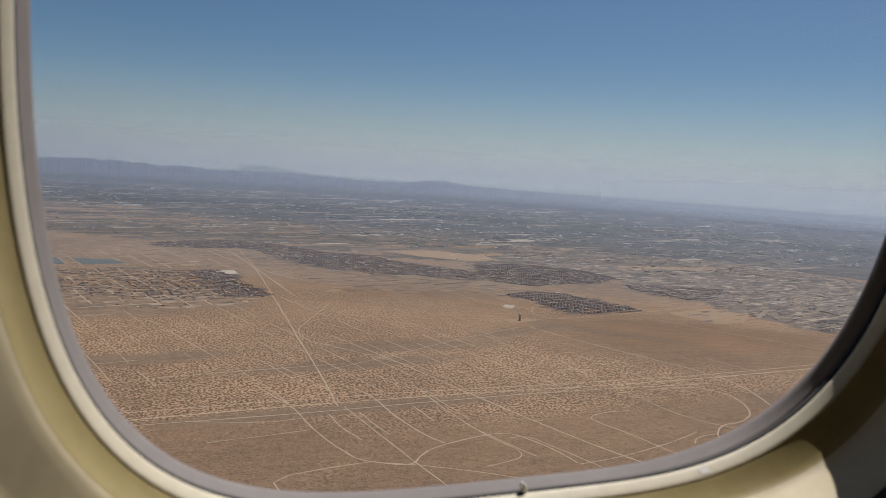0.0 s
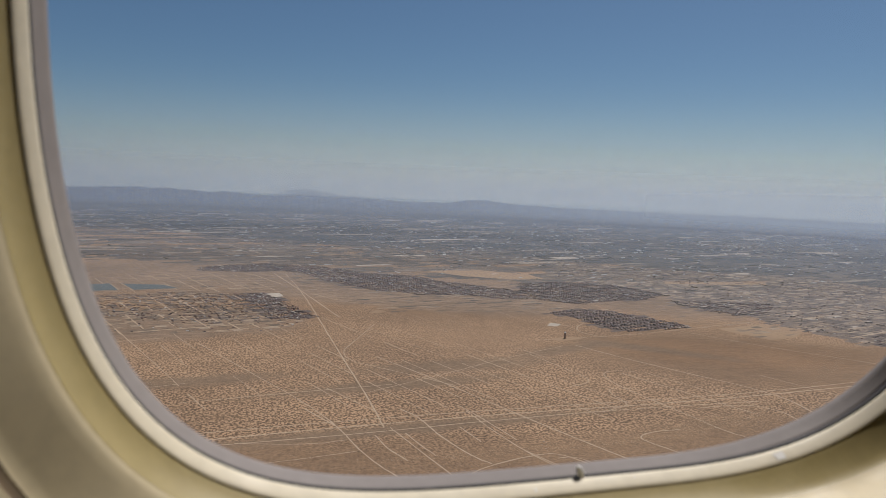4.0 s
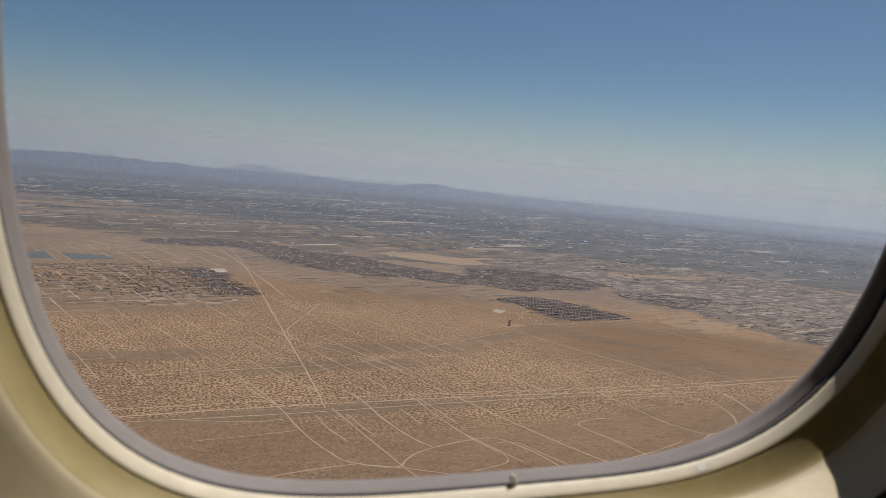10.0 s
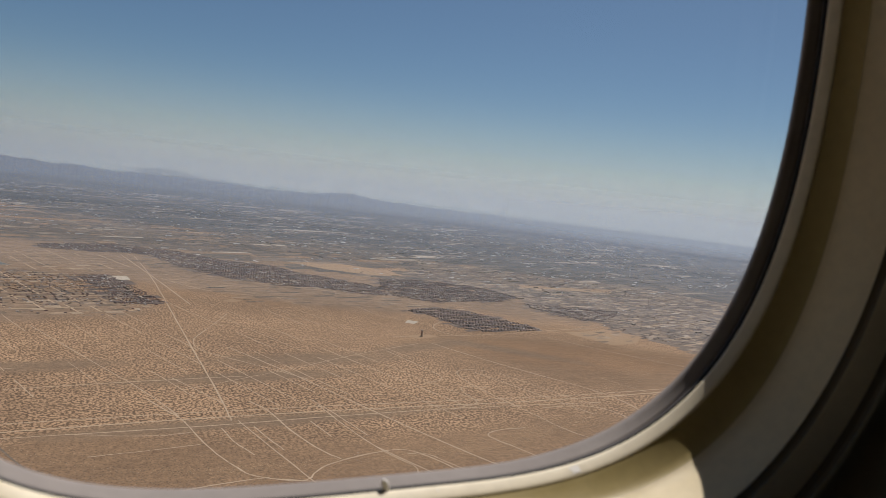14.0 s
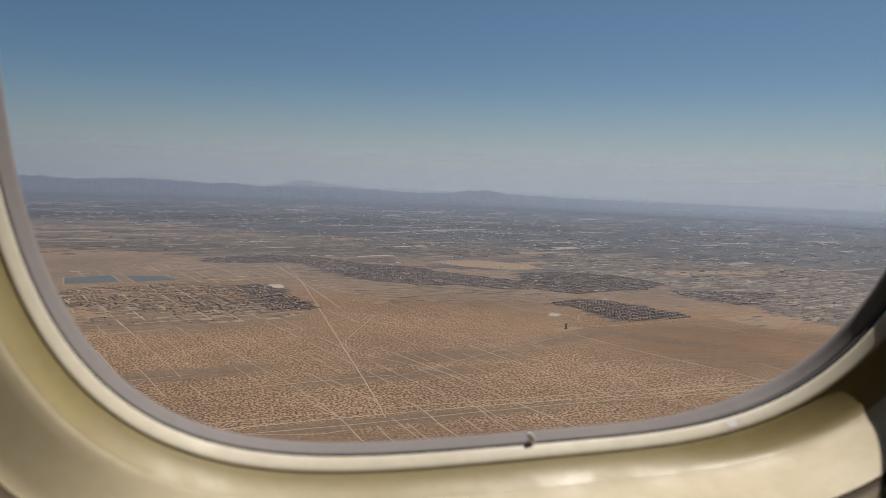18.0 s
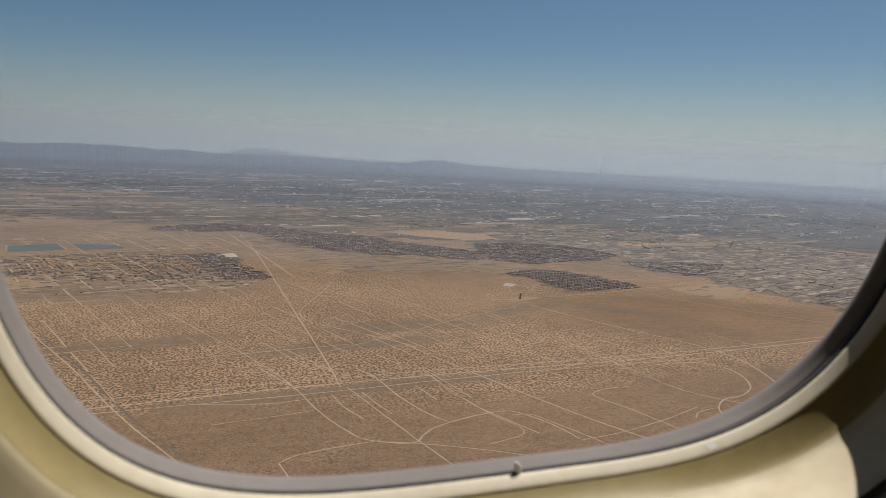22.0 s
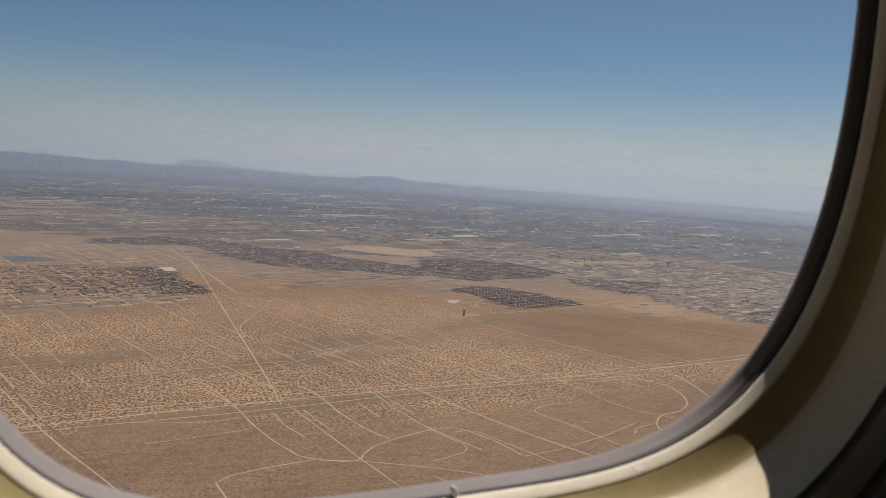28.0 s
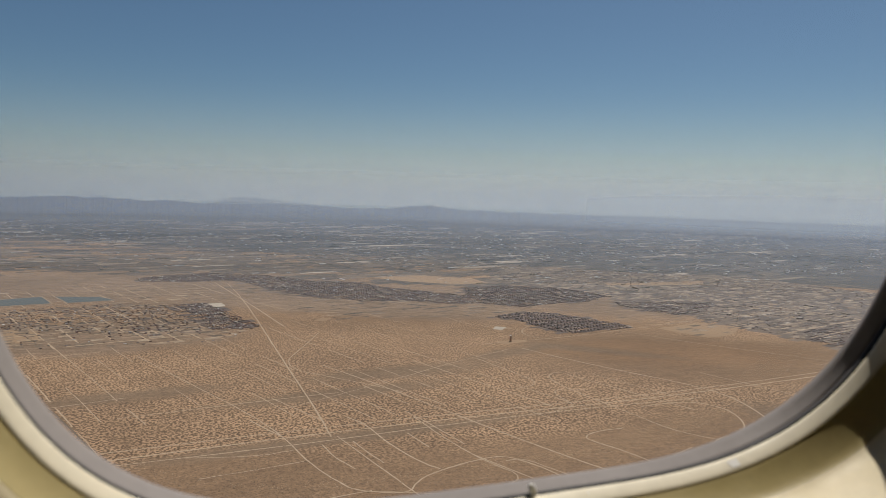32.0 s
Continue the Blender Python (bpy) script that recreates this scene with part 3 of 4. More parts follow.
patch([(-102, 447), (-74, 458), (-68, 412), (-92, 406)], M_BARE, "bare_field", "pale cleared lots by the settlement", "bare ground", 0.03, 1.0)
patch([(6, 526), (22, 532), (25, 517), (10, 509)], M_WHITE, "gravel_yard", "white gravel yard of the settlement", "yard", 0.05, 0.6)
patch([(160, 372), (176, 376), (178, 369), (162, 365)], M_BARE, "tower_pad", "pale cleared pad by the tower", "bare ground", 0.05, 0.8)
patch([(173, 408), (178, 405), (183, 412), (178, 416)], M_WHITE, "gravel_yard", "small pale yard above the tower", "yard", 0.05, 0.6)

# reservoir basins with their banks
for basin, bank in (([(-122, 560), (-95, 574), (-84, 542), (-116, 532)], 1.6), ([(-86, 573), (-58, 569), (-46, 552), (-74, 543)], 1.2)):
    mid = Vector((sum(p[0] for p in basin) / 4, sum(p[1] for p in basin) / 4))
    rim = [tuple(Vector(p) + (Vector(p) - mid).normalized() * bank) for p in basin]
    patch(rim, M_CONCRETE, "reservoir_bank", "dusty bank round a basin", "reservoir", 0.12, 0.0)
    patch(basin, M_WATER, "reservoir", "dark blue rectangular water basin", "reservoir", 0.15, 0.0)

# the valley floor, out to the skyline
edge_pts = [(-1500, 1700), (-700, 1330), (-420, 1200), (-150, 1150), (60, 960), (330, 800), (560, 600), (700, 430), (1000, 300), (1500, 250)]
far_pts = [(3200 * math.sin(radians(a)), 3200 * math.cos(radians(a))) for a in range(82, -50, -6)]
patch(edge_pts + far_pts, M_VALLEY, "valley_floor", "dull green and brown valley floor", "valley", 0.02, 2.5)

# the roads that cross the plain
road([(-260, 196), (-119, 213), (-80, 218), (-7, 233), (81, 246), (178, 254), (282, 271), (396, 292), (520, 315)], 1.0, M_FAINT, "dirt_road", "wide faint dirt road along the pipeline")
road([(-260, 204), (-119, 220), (-7, 240), (81, 251), (164, 258), (216, 264), (334, 286)], 0.7, M_FAINT, "dirt_track", "faint service track beside the road")
road([(-40, 223), (46, 233), (76, 239), (138, 247), (200, 251)], 0.7, M_FAINT, "dirt_track", "faint service track beside the road")
road([(-89, 398), (-54, 310), (-37, 274), (-24, 240), (-14, 216), (1, 186), (30, 120), (70, 30)], 1.0, M_DARKROAD, "railway_bed", "dark straight railway bed across the desert")
road([(-91.5, 398), (-56.5, 310), (-39.5, 274), (-26.5, 240), (-16.5, 216), (-1.5, 186), (27, 120), (68, 30)], 0.7, M_FAINT, "dirt_track", "faint service track beside the railway")
road([(-150, 420), (-178, 353), (-182, 334), (-165, 288), (-149, 249), (-134, 213), (-122, 187), (-80, 90)], 1.1)
road([(31, 640), (39, 530), (44, 351), (47, 262), (47, 237)], 1.0, M_TRACK, "dirt_road", "straight pale dirt road")
road([(21, 646), (40, 531), (54, 438)], 1.3, M_TRACK, "dirt_road", "straight pale dirt road past the settlement")
road([(43, 533), (63, 494), (90, 478), (125, 474)], 0.9)
road([(84, 652), (103, 548), (125, 526), (160, 512)], 1.2, M_TRACK, "dirt_road", "pale road along the edge of the town")
road([(71, 415), (58, 380), (48, 355), (46, 346), (46, 336), (50, 326), (58, 317), (70, 303), (84, 285)], 0.8)
road([(-20, 370), (12, 294), (21, 274), (32, 242), (37, 214), (42, 200), (46, 191), (61, 187), (84, 176), (99, 164), (125, 150)], 0.8)
road([(60, 337), (77, 299), (96, 247), (108, 216), (119, 191), (130, 171), (138, 154), (160, 95)], 1.0, M_TRACK, "dirt_road", "straight pale dirt road")
road([(48, 191), (59, 186), (64, 195), (73, 201), (89, 207), (96, 207), (103, 195), (106, 182)], 0.8)
road([(56, 257), (61, 246), (63, 228), (69, 207), (73, 201)], 0.9)
road([(43, 230), (45, 217), (49, 207)], 0.8)
road([(53, 231), (56, 217), (58, 210)], 0.7)
road([(49, 237), (57, 203), (61, 186), (67, 164)], 0.7)
road([(72, 235), (75, 220)], 0.7)
road([(79, 252), (83, 224), (88, 203), (95, 189), (79, 183)], 0.7)
road([(76, 174), (82, 162), (97, 168)], 0.7)
road([(33, 286), (47, 255)], 0.8)
road([(23, 260), (32, 240)], 0.8)
road([(0, 228), (22, 224), (34, 227)], 0.6)
road([(6, 210), (25, 214), (36, 217)], 0.6)
road([(-20, 272), (14, 280), (37, 285), (59, 289)], 0.7, M_FAINT)
road([(167, 355), (177, 330), (194, 296), (208, 272), (213, 255), (212, 239), (204, 214), (195, 197), (184, 188), (165, 171), (151, 166), (138, 164), (123, 153)], 1.0, M_TRACK, "dirt_track", "pale curving dirt track loop")
road([(171, 300), (160, 303), (153, 296), (152, 277), (159, 240), (162, 219), (167, 210), (175, 201), (187, 194)], 0.8, M_TRACK, "dirt_track", "pale inner dirt track")
road([(168, 245), (190, 248), (198, 240), (199, 231), (193, 216), (182, 207), (173, 206), (166, 200), (162, 194), (161, 186), (157, 181), (151, 179), (142, 180), (139, 186), (134, 203), (128, 215), (130, 219), (136, 222), (147, 223)], 0.85, M_TRACK, "dirt_track", "pale inner dirt track loop")
road([(164, 198), (155, 196), (151, 191)], 0.6)
road([(175, 200), (185, 187), (190, 200)], 0.6)
road([(78, 259), (83, 240), (87, 220)], 0.7)
road([(86, 211), (96, 188)], 0.7)
road([(94, 203), (100, 204), (105, 193), (117, 166)], 0.7)
road([(159, 272), (149, 276), (143, 270), (144, 254), (141, 251), (129, 245)], 0.7)
road([(135, 336), (140, 313), (142, 304), (145, 286), (131, 279)], 0.7, M_FAINT)
road([(106, 181), (124, 185), (144, 193), (158, 200)], 0.6)
road([(198, 161), (211, 167), (243, 174), (266, 176), (330, 190)], 0.8, M_FAINT)
road([(245, 395), (268, 352), (302, 309), (321, 284), (333, 262), (352, 240), (380, 190)], 0.9, M_TRACK, "dirt_road", "straight pale dirt road below the suburb")
road([(300, 290), (318, 295), (344, 303), (372, 312), (430, 330)], 0.8)
road([(150, 368), (165, 371), (211, 379), (266, 398), (300, 410)], 0.9)
road([(158, 455), (164, 424), (187, 405)], 0.8)
road([(190, 377), (184, 388), (188, 402), (200, 416), (212, 440)], 1.0)
road([(-148, 251), (-105, 267), (-64, 283), (-20, 298)], 0.9)
road([(32, 269), (80, 300), (120, 330), (160, 354)], 0.5, M_FAINT)
road([(22, 181), (27, 186), (50, 191)], 0.7)
road([(33, 165), (25, 166), (22, 181)], 0.7)

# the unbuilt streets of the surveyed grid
rng = random.Random(11)
for k in range(-21, 24):
    o = GX * (k * 11.0 + rng.uniform(-1.5, 1.5)) + GY * 262 + Vector((95, 8))
    a = o + GY * rng.uniform(120, 175)
    while (a - o).dot(GY) > -70:
        b = a - GY * rng.uniform(20, 70)
        if rng.random() < 0.68 and b.y > 232 and not (b.x > 150 and b.y > 250):
            road([tuple(a), tuple(a.lerp(b, 0.5) + GX * rng.uniform(-0.3, 0.3)), tuple(b)], rng.uniform(0.4, 0.75), M_FAINT if rng.random() < 0.8 else M_TRACK, "dirt_track", "faint straight unbuilt street")
        a = b - GY * rng.uniform(0, 18)
for k in range(0, 30):
    o = GX * (-330 + k * 11.5 + rng.uniform(-2, 2)) + GY * 480
    a = o + GY * rng.uniform(40, 120)
    while (a - o).dot(GY) > -150:
        b = a - GY * rng.uniform(25, 90)
        if b.y > 200 and rng.random() < 0.7:
            road([tuple(a), tuple(b)], rng.uniform(0.6, 1.0), M_FAINT if rng.random() < 0.6 else M_TRACK, "dirt_track", "faint straight unbuilt street")
        a = b - GY * rng.uniform(2, 30)
for k in range(46):
    a = GX * rng.uniform(-330, 40) + GY * (300 + 7.5 * k + rng.uniform(-3, 3))
    b = a + GX * rng.uniform(30, 120)
    road([tuple(a), tuple(b)], rng.uniform(0.8, 1.3), M_FAINT, "dirt_track", "faint straight unbuilt street")
for k in range(14):
    a = GX * rng.uniform(-150, 20) + GY * (250 + 9 * k + rng.uniform(-3, 3))
    b = a + GX * rng.uniform(30, 70)
    road([tuple(a), tuple(a.lerp(b, 0.5) + GY * rng.uniform(-0.5, 0.5)), tuple(b)], rng.uniform(0.45, 0.7), M_FAINT, "dirt_track", "faint straight unbuilt street")


# ---- settlements ----
def inside(p, poly):
    hit = False
    for (x0, y0), (x1, y1) in zip(poly, poly[1:] + poly[:1]):
        if (y0 > p[1]) != (y1 > p[1]) and p[0] < (x1 - x0) * (p[1] - y0) / (y1 - y0) + x0:
            hit = not hit
    return hit


def lots(poly, step_x, step_y, street, fill, rng):
    """House places on the grid within a polygon: row after row, with streets between every second row."""
    xs = [Vector(p).dot(GX) for p in poly]
    ys = [Vector(p).dot(GY) for p in poly]
    v, row = min(ys), 0
    while v < max(ys):
        u = min(xs) + rng.uniform(0, 2)
        while u < max(xs):
            p = GX * (u + rng.uniform(-0.3, 0.3)) + GY * (v + rng.uniform(-0.2, 0.2))
            if inside(p, poly) and rng.random() < fill:
                yield p
            u += step_x * rng.uniform(0.9, 1.1)
        row += 1
        v += step_y + (street if row % 2 == 0 else 0)


def add_house(verts, faces, p, turn, w, d, h):
    c, s = math.cos(turn), math.sin(turn)
    b = len(verts)
    for x, y, z in ((-w, -d, 0), (w, -d, 0), (w, d, 0), (-w, d, 0), (-w, -d, h), (w, -d, h), (w, d, h), (-w, d, h), (-w * 0.6, 0, h * 1.45), (w * 0.6, 0, h * 1.45)):
        verts.append((p[0] + x * c - y * s, p[1] + x * s + y * c, z))
    for q in ((0, 1, 5, 4), (1, 2, 6, 5), (2, 3, 7, 6), (3, 0, 4, 7), (4, 5, 9, 8), (5, 6, 9), (6, 7, 8, 9), (7, 4, 8)):
        faces.append(tuple(b + i for i in q))


def add_clump(verts, faces, p, r, h, rng, sides=6):
    """A low uneven crown: a ragged ring, a smaller one above, and a top."""
    b = len(verts)
    for lev, (k, z) in enumerate(((1.0, 0.12), (0.75, 0.7))):
        for i in range(sides):
            a = 2 * math.pi * (i + 0.5 * lev) / sides
            q = r * k * rng.uniform(0.7, 1.25)
            verts.append((p[0] + q * math.cos(a), p[1] + q * math.sin(a), h * z * rng.uniform(0.8, 1.2)))
    verts.append((p[0], p[1], h * rng.uniform(0.9, 1.15)))
    for i in range(sides):
        j = (i + 1) % sides
        faces.append((b + i, b + j, b + sides + j, b + sides + i))
        faces.append((b + sides + i, b + sides + j, b + 2 * sides))


def town_ground(poly, label, lift, seed, gap=(11.0, 6.6)):
    """Built-up ground in house blocks along the grid, parted by narrow pale streets."""
    rng = random.Random(seed + 700)
    us = [Vector(p).dot(GX) for p in poly]
    vs = [Vector(p).dot(GY) for p in poly]
    verts, faces = [], []
    v = min(vs)
    while v < max(vs):
        u, dv = min(us) + rng.uniform(-6, 0), gap[1] * rng.uniform(0.8, 1.2)
        while u < max(us):
            du = gap[0] * rng.uniform(0.6, 1.5)
            c = GX * (u + du / 2 + rng.uniform(-5, 5)) + GY * (v + dv / 2 + rng.uniform(-3, 3))
            if inside(c, poly) and rng.random() < 0.93:
                b = len(verts)
                for x, y in ((u, v), (u + du - 0.7, v), (u + du - 0.7, v + dv - 0.6), (u, v + dv - 0.6)):
                    q = GX * x + GY * y
                    verts.append((q.x, q.y, 0))
                faces.append((b, b + 1, b + 2, b + 3))
            u += du
        v += dv
    ob = tagged(from_lists("town_ground", verts, faces, M_TOWNSOIL), label, "town ground", kind="structure")
    ob.location.z = GROUND + lift


def town(poly, soil_label, step=(3.0, 3.0), street=1.6, fill=0.9, trees=0.9, seed=1, soil=True):
    rng = random.Random(seed)
    if soil:
        town_ground(poly, soil_label, 0.055 + 0.004 * seed, seed)
    hv, hf, tv, tf = [], [], [], []
    for p in lots(poly, step[0], step[1], street, fill, rng):
        w = rng.uniform(0.40, 0.70)
        add_house(hv, hf, p, radians(GRID) + rng.choice((0, math.pi / 2)), w, w * rng.uniform(0.6, 0.85), rng.uniform(0.17, 0.25))
        for _ in range(2):
            if rng.random() < trees * 0.5:
                add_clump(tv, tf, p + Vector((rng.uniform(-1.8, 1.8), rng.uniform(-1.8, 1.8))), rng.uniform(0.16, 0.36), rng.uniform(0.2, 0.4), rng, 5)
    if hv:
        ob = tagged(from_lists("houses", hv, hf, M_ROOF), "close rows of small houses in a desert town", "houses", kind="stuff")
        ob.location.z = GROUND + 0.09
    if tv:
        ob = tagged(from_lists("town_trees", tv, tf, M_LEAF), "dark green yard trees between houses", "trees", kind="stuff")
        ob.location.z = GROUND + 0.07


def streets(poly, gap_u, gap_v, width, seed, fill=0.8, material=None, label="pale streets between rows of houses"):
    """Straight strips along the grid, clipped to a polygon, as one mesh."""
    rng = random.Random(seed)
    verts, faces = [], []
    us = [Vector(p).dot(GX) for p in poly]
    vs = [Vector(p).dot(GY) for p in poly]
    for along, across, lo, hi, alo, ahi, gap in ((GX, GY, min(vs), max(vs), min(us), max(us), gap_v), (GY, GX, min(us), max(us), min(vs), max(vs), gap_u)):
        c = lo + rng.uniform(0, gap)
        while c < hi:
            a, w = alo, width * rng.uniform(0.6, 1.3)
            while a < ahi:
                step = rng.uniform(6, 16)
                p, q = along * a + across * c, along * (a + step) + across * c
                if inside(p, poly) and inside(q, poly) and rng.random() < fill:
                    b = len(verts)
                    o = across * w / 2
                    for r in (p - o, q - o, q + o, p + o):
                        verts.append((r.x, r.y, 0))
                    faces.append((b, b + 1, b + 2, b + 3))
                a += step
            c += gap * rng.uniform(0.8, 1.25)
    ob = tagged(from_lists("streets", verts, faces, material or M_TRACK), label, "streets", kind="stuff")
    ob.location.z = GROUND + 0.085 + 0.001 * (seed % 9)


def blocks(poly, gap, size, material, name, label, fill, seed, lift=0.045, flat=0.6):
    """Small plots of ground laid out on the grid, as one mesh."""
    rng = random.Random(seed)
    verts, faces = [], []
    for p in lots(poly, gap[0], gap[1], 0.0, fill, rng):
        b = len(verts)
        w, d = rng.uniform(*size), rng.uniform(*size) * flat
        rise = rng.uniform(0, 0.012)
        for x, y in ((-w, -d), (w, -d), (w, d), (-w, d)):
            q = p + GX * x + GY * y
            verts.append((q.x, q.y, rise))
        faces.append((b, b + 1, b + 2, b + 3))
    ob = tagged(from_lists(name, verts, faces, material), label, "plots", kind="stuff")
    ob.location.z = GROUND + lift


TOWN_A = [(-42, 680), (-18, 701), (18, 719), (66, 695), (103, 651), (139, 638), (153, 603), (184, 573), (208, 546), (197, 504), (177, 508), (149, 527), (125, 526), (91, 546), (60, 598), (41, 657), (-5, 651), (-36, 653)]
TOWN_B = [(219, 592), (265, 604), (303, 583), (315, 564), (322, 531), (288, 503), (259, 498), (227, 482), (201, 506), (206, 546)]
TOWN_C = [(189, 447), (204, 461), (225, 463), (240, 452), (251, 431), (261, 412), (263, 398), (233, 391), (214, 387), (207, 396), (202, 419), (197, 438)]
TOWN_D = [(303, 496), (325, 500), (355, 494), (391, 487), (360, 455), (335, 435), (315, 437), (306, 459)]
TOWN_E = [(-9, 528), (13, 532), (42, 438), (20, 429)]
EDGE_E = [(-121, 508), (-56, 532), (-9, 528), (20, 429), (-10, 415), (-60, 440), (-118, 448)]
LOTS_E = [(-135, 470), (-63, 450), (-10, 425), (38, 434), (23, 398), (-35, 394), (-120, 388)]
TOWN_F = [(365, 368), (397, 377), (428, 365), (440, 351), (394, 325), (350, 306), (343, 323), (349, 348)]
TOWN_G = [(-258, 692), (-219, 707), (-180, 606), (-235, 600)]
town(TOWN_A, "brown streets and yards of a strip town", (2.3, 2.1), 1.5, 0.88, 0.7, 2)
town(TOWN_B, "brown streets under dense yard trees", (2.3, 2.1), 1.4, 0.85, 2.6, 3)
town(TOWN_D, "brown streets and yards of a town", (2.4, 2.2), 1.6, 0.8, 0.9, 4)
town(TOWN_E, "brown streets of a desert settlement", (2.1, 2.0), 1.4, 0.9, 0.5, 5)
town(EDGE_E, "", (2.6, 2.4), 2.0, 0.45, 0.3, 10, False)
town(LOTS_E, "", (6.0, 5.5), 3.0, 0.4, 0.4, 6, False)
town(TOWN_F, "brown yards of a low desert suburb", (2.9, 2.5), 2.0, 0.75, 0.6, 7)
town(TOWN_G, "brown streets and yards of a town", (2.3, 2.2), 1.6, 0.85, 0.8, 8)

for k, (poly, gu, gv) in enumerate(((TOWN_A, 26, 9.0), (TOWN_B, 24, 9.5), (TOWN_C, 30, 14.0), (TOWN_D, 24, 9), (TOWN_E, 14, 9), (TOWN_G, 20, 8), (TOWN_F, 18, 9))):
    streets(poly, gu, gv, 0.6, 50 + k, 0.5)
streets(EDGE_E, 12, 9, 0.9, 56, 0.7, M_FAINT)
streets(LOTS_E, 13, 12, 0.9, 57, 0.7, M_FAINT)
SUBURB = [(262, 640), (330, 760), (560, 640), (600, 470), (540, 360), (445, 330), (400, 318), (340, 345), (326, 420), (335, 435), (300, 480), (322, 531), (290, 590)]
streets(SUBURB, 26, 17, 0.9, 58, 0.55, M_TRACK, "pale roads through a scattered suburb")
town(SUBURB, "", (3.6, 3.0), 2.2, 0.22, 0.5, 9, False)
blocks(SUBURB, (9, 4), (4.2, 7.5), M_SUBURB, "plots", "dull brown plots among scattered houses", 0.97, 66, 0.025, 0.45)
blocks(SUBURB, (15, 5), (2.0, 8.0), M_PLOT, "plots", "brown and pale plots among scattered houses", 0.5, 60, 0.05, 0.2)
blocks(SUBURB, (26, 9), (3.0, 11.0), M_FALLOW, "plots", "long pale strips of bare dirt among scattered houses", 0.4, 70, 0.065, 0.09)
BETWEEN = [(30, 640), (60, 598), (91, 546), (149, 527), (197, 504), (225, 463), (189, 447), (160, 455), (85, 455), (45, 540)]
blocks(BETWEEN, (15, 7), (2.5, 9.0), M_DRY, "plots", "dull brown plots between the towns", 0.45, 71, 0.028, 0.25)
blocks(BETWEEN, (14, 8), (2.0, 7.0), M_PLOT, "plots", "pale scraped plots between the towns", 0.4, 72, 0.042, 0.16)
blocks([(214, 468), (300, 480), (322, 440), (330, 360), (268, 398), (250, 440)], (15, 8), (2.0, 7.0), M_PLOT, "plots", "pale scraped plots between the towns", 0.35, 73, 0.042, 0.16)
PLAIN_E = [(-135, 600), (-60, 640), (20, 640), (30, 540), (-10, 535), (-56, 534), (-120, 512)]
blocks([(284, 396), (316, 404), (328, 388), (312, 370), (290, 364)], (8, 4), (1.6, 4.6), M_PLOT, "plots", "graded brown plots in a cleared field", 0.4, 68, 0.06)
blocks(EDGE_E, (8, 4), (1.5, 4.0), M_SUBURB, "plots", "dull brown plots of the settlement", 0.6, 67, 0.03)
blocks(EDGE_E, (9, 4.5), (1.0, 3.4), M_PLOT, "plots", "pale dirt plots of the settlement", 0.9, 69, 0.05)
blocks(LOTS_E, (9, 6), (1.5, 4.2), M_PLOT, "plots", "brown and pale plots of the settlement", 0.75, 61)
blocks(PLAIN_E, (13, 8), (1.5, 5.0), M_PLOT, "plots", "brown and pale plots round the settlement", 0.3, 65, 0.03)
streets(PLAIN_E, 13, 26, 0.7, 62, 0.7, M_FAINT, "faint unbuilt streets round the settlement")
WEST = [(-330, 640), (-140, 700), (-60, 820), (-150, 900), (-420, 800)]
blocks(WEST, (20, 7), (3.0, 10.0), M_DRY, "plots", "brown and dull plots on the plain", 0.6, 63)
BEYOND = [(-60, 740), (70, 760), (160, 700), (200, 720), (330, 790), (300, 900), (60, 950), (-140, 860)]
blocks(BEYOND, (20, 7), (3.0, 10.0), M_DRY, "plots", "brown and dull plots beyond the town", 0.7, 64)

rng = random.Random(77)
lv, lf = [], []
for poly, count in ((TOWN_A, 38), (TOWN_B, 8), (TOWN_D, 8), (TOWN_E, 5), (SUBURB, 40), (TOWN_F, 8)):
    us, vs = [p[0] for p in poly], [p[1] for p in poly]
    while count:
        p = Vector((rng.uniform(min(us), max(us)), rng.uniform(min(vs), max(vs))))
        if inside(p, poly):
            count -= 1
            add_house(lv, lf, p, radians(GRID) + rng.choice((0, 0, math.pi / 2)), rng.uniform(1.4, 4.5), rng.uniform(0.5, 1.1), rng.uniform(0.4, 0.7))
ob = tagged(from_lists("long_buildings", lv, lf, M_FALLOW), "long pale flat buildings among the houses", "buildings", kind="stuff")
ob.location.z = GROUND + 0.1

# the nearest estate, house by house
town_ground(TOWN_C, "dark yards of a compact housing estate", 0.066, 12, (9.0, 5.0))


def house_model(w, d, h):
    thing = new("house")
    bm = bmesh.new()
    box(bm, -w, w, -d, d, 0, h)
    part("wall", bm, M_RENDER, thing)
    bm = bmesh.new()
    e = 0.12
    base = [bm.verts.new(p) for p in ((-w - e, -d - e, h), (w + e, -d - e, h), (w + e, d + e, h), (-w - e, d + e, h))]
    top = [bm.verts.new((-w * 0.55, 0, h * 1.6)), bm.verts.new((w * 0.55, 0, h * 1.6))]
    for q in ((base[0], base[1], top[1], top[0]), (base[1], base[2], top[1]), (base[2], base[3], top[0], top[1]), (base[3], base[0], top[0]), tuple(reversed(base))):
        bm.faces.new(q)
    part("roof", bm, M_ROOF_OB, thing)
    return tagged(thing, "small rendered house with a low hipped roof", "house", "houses of the estate")


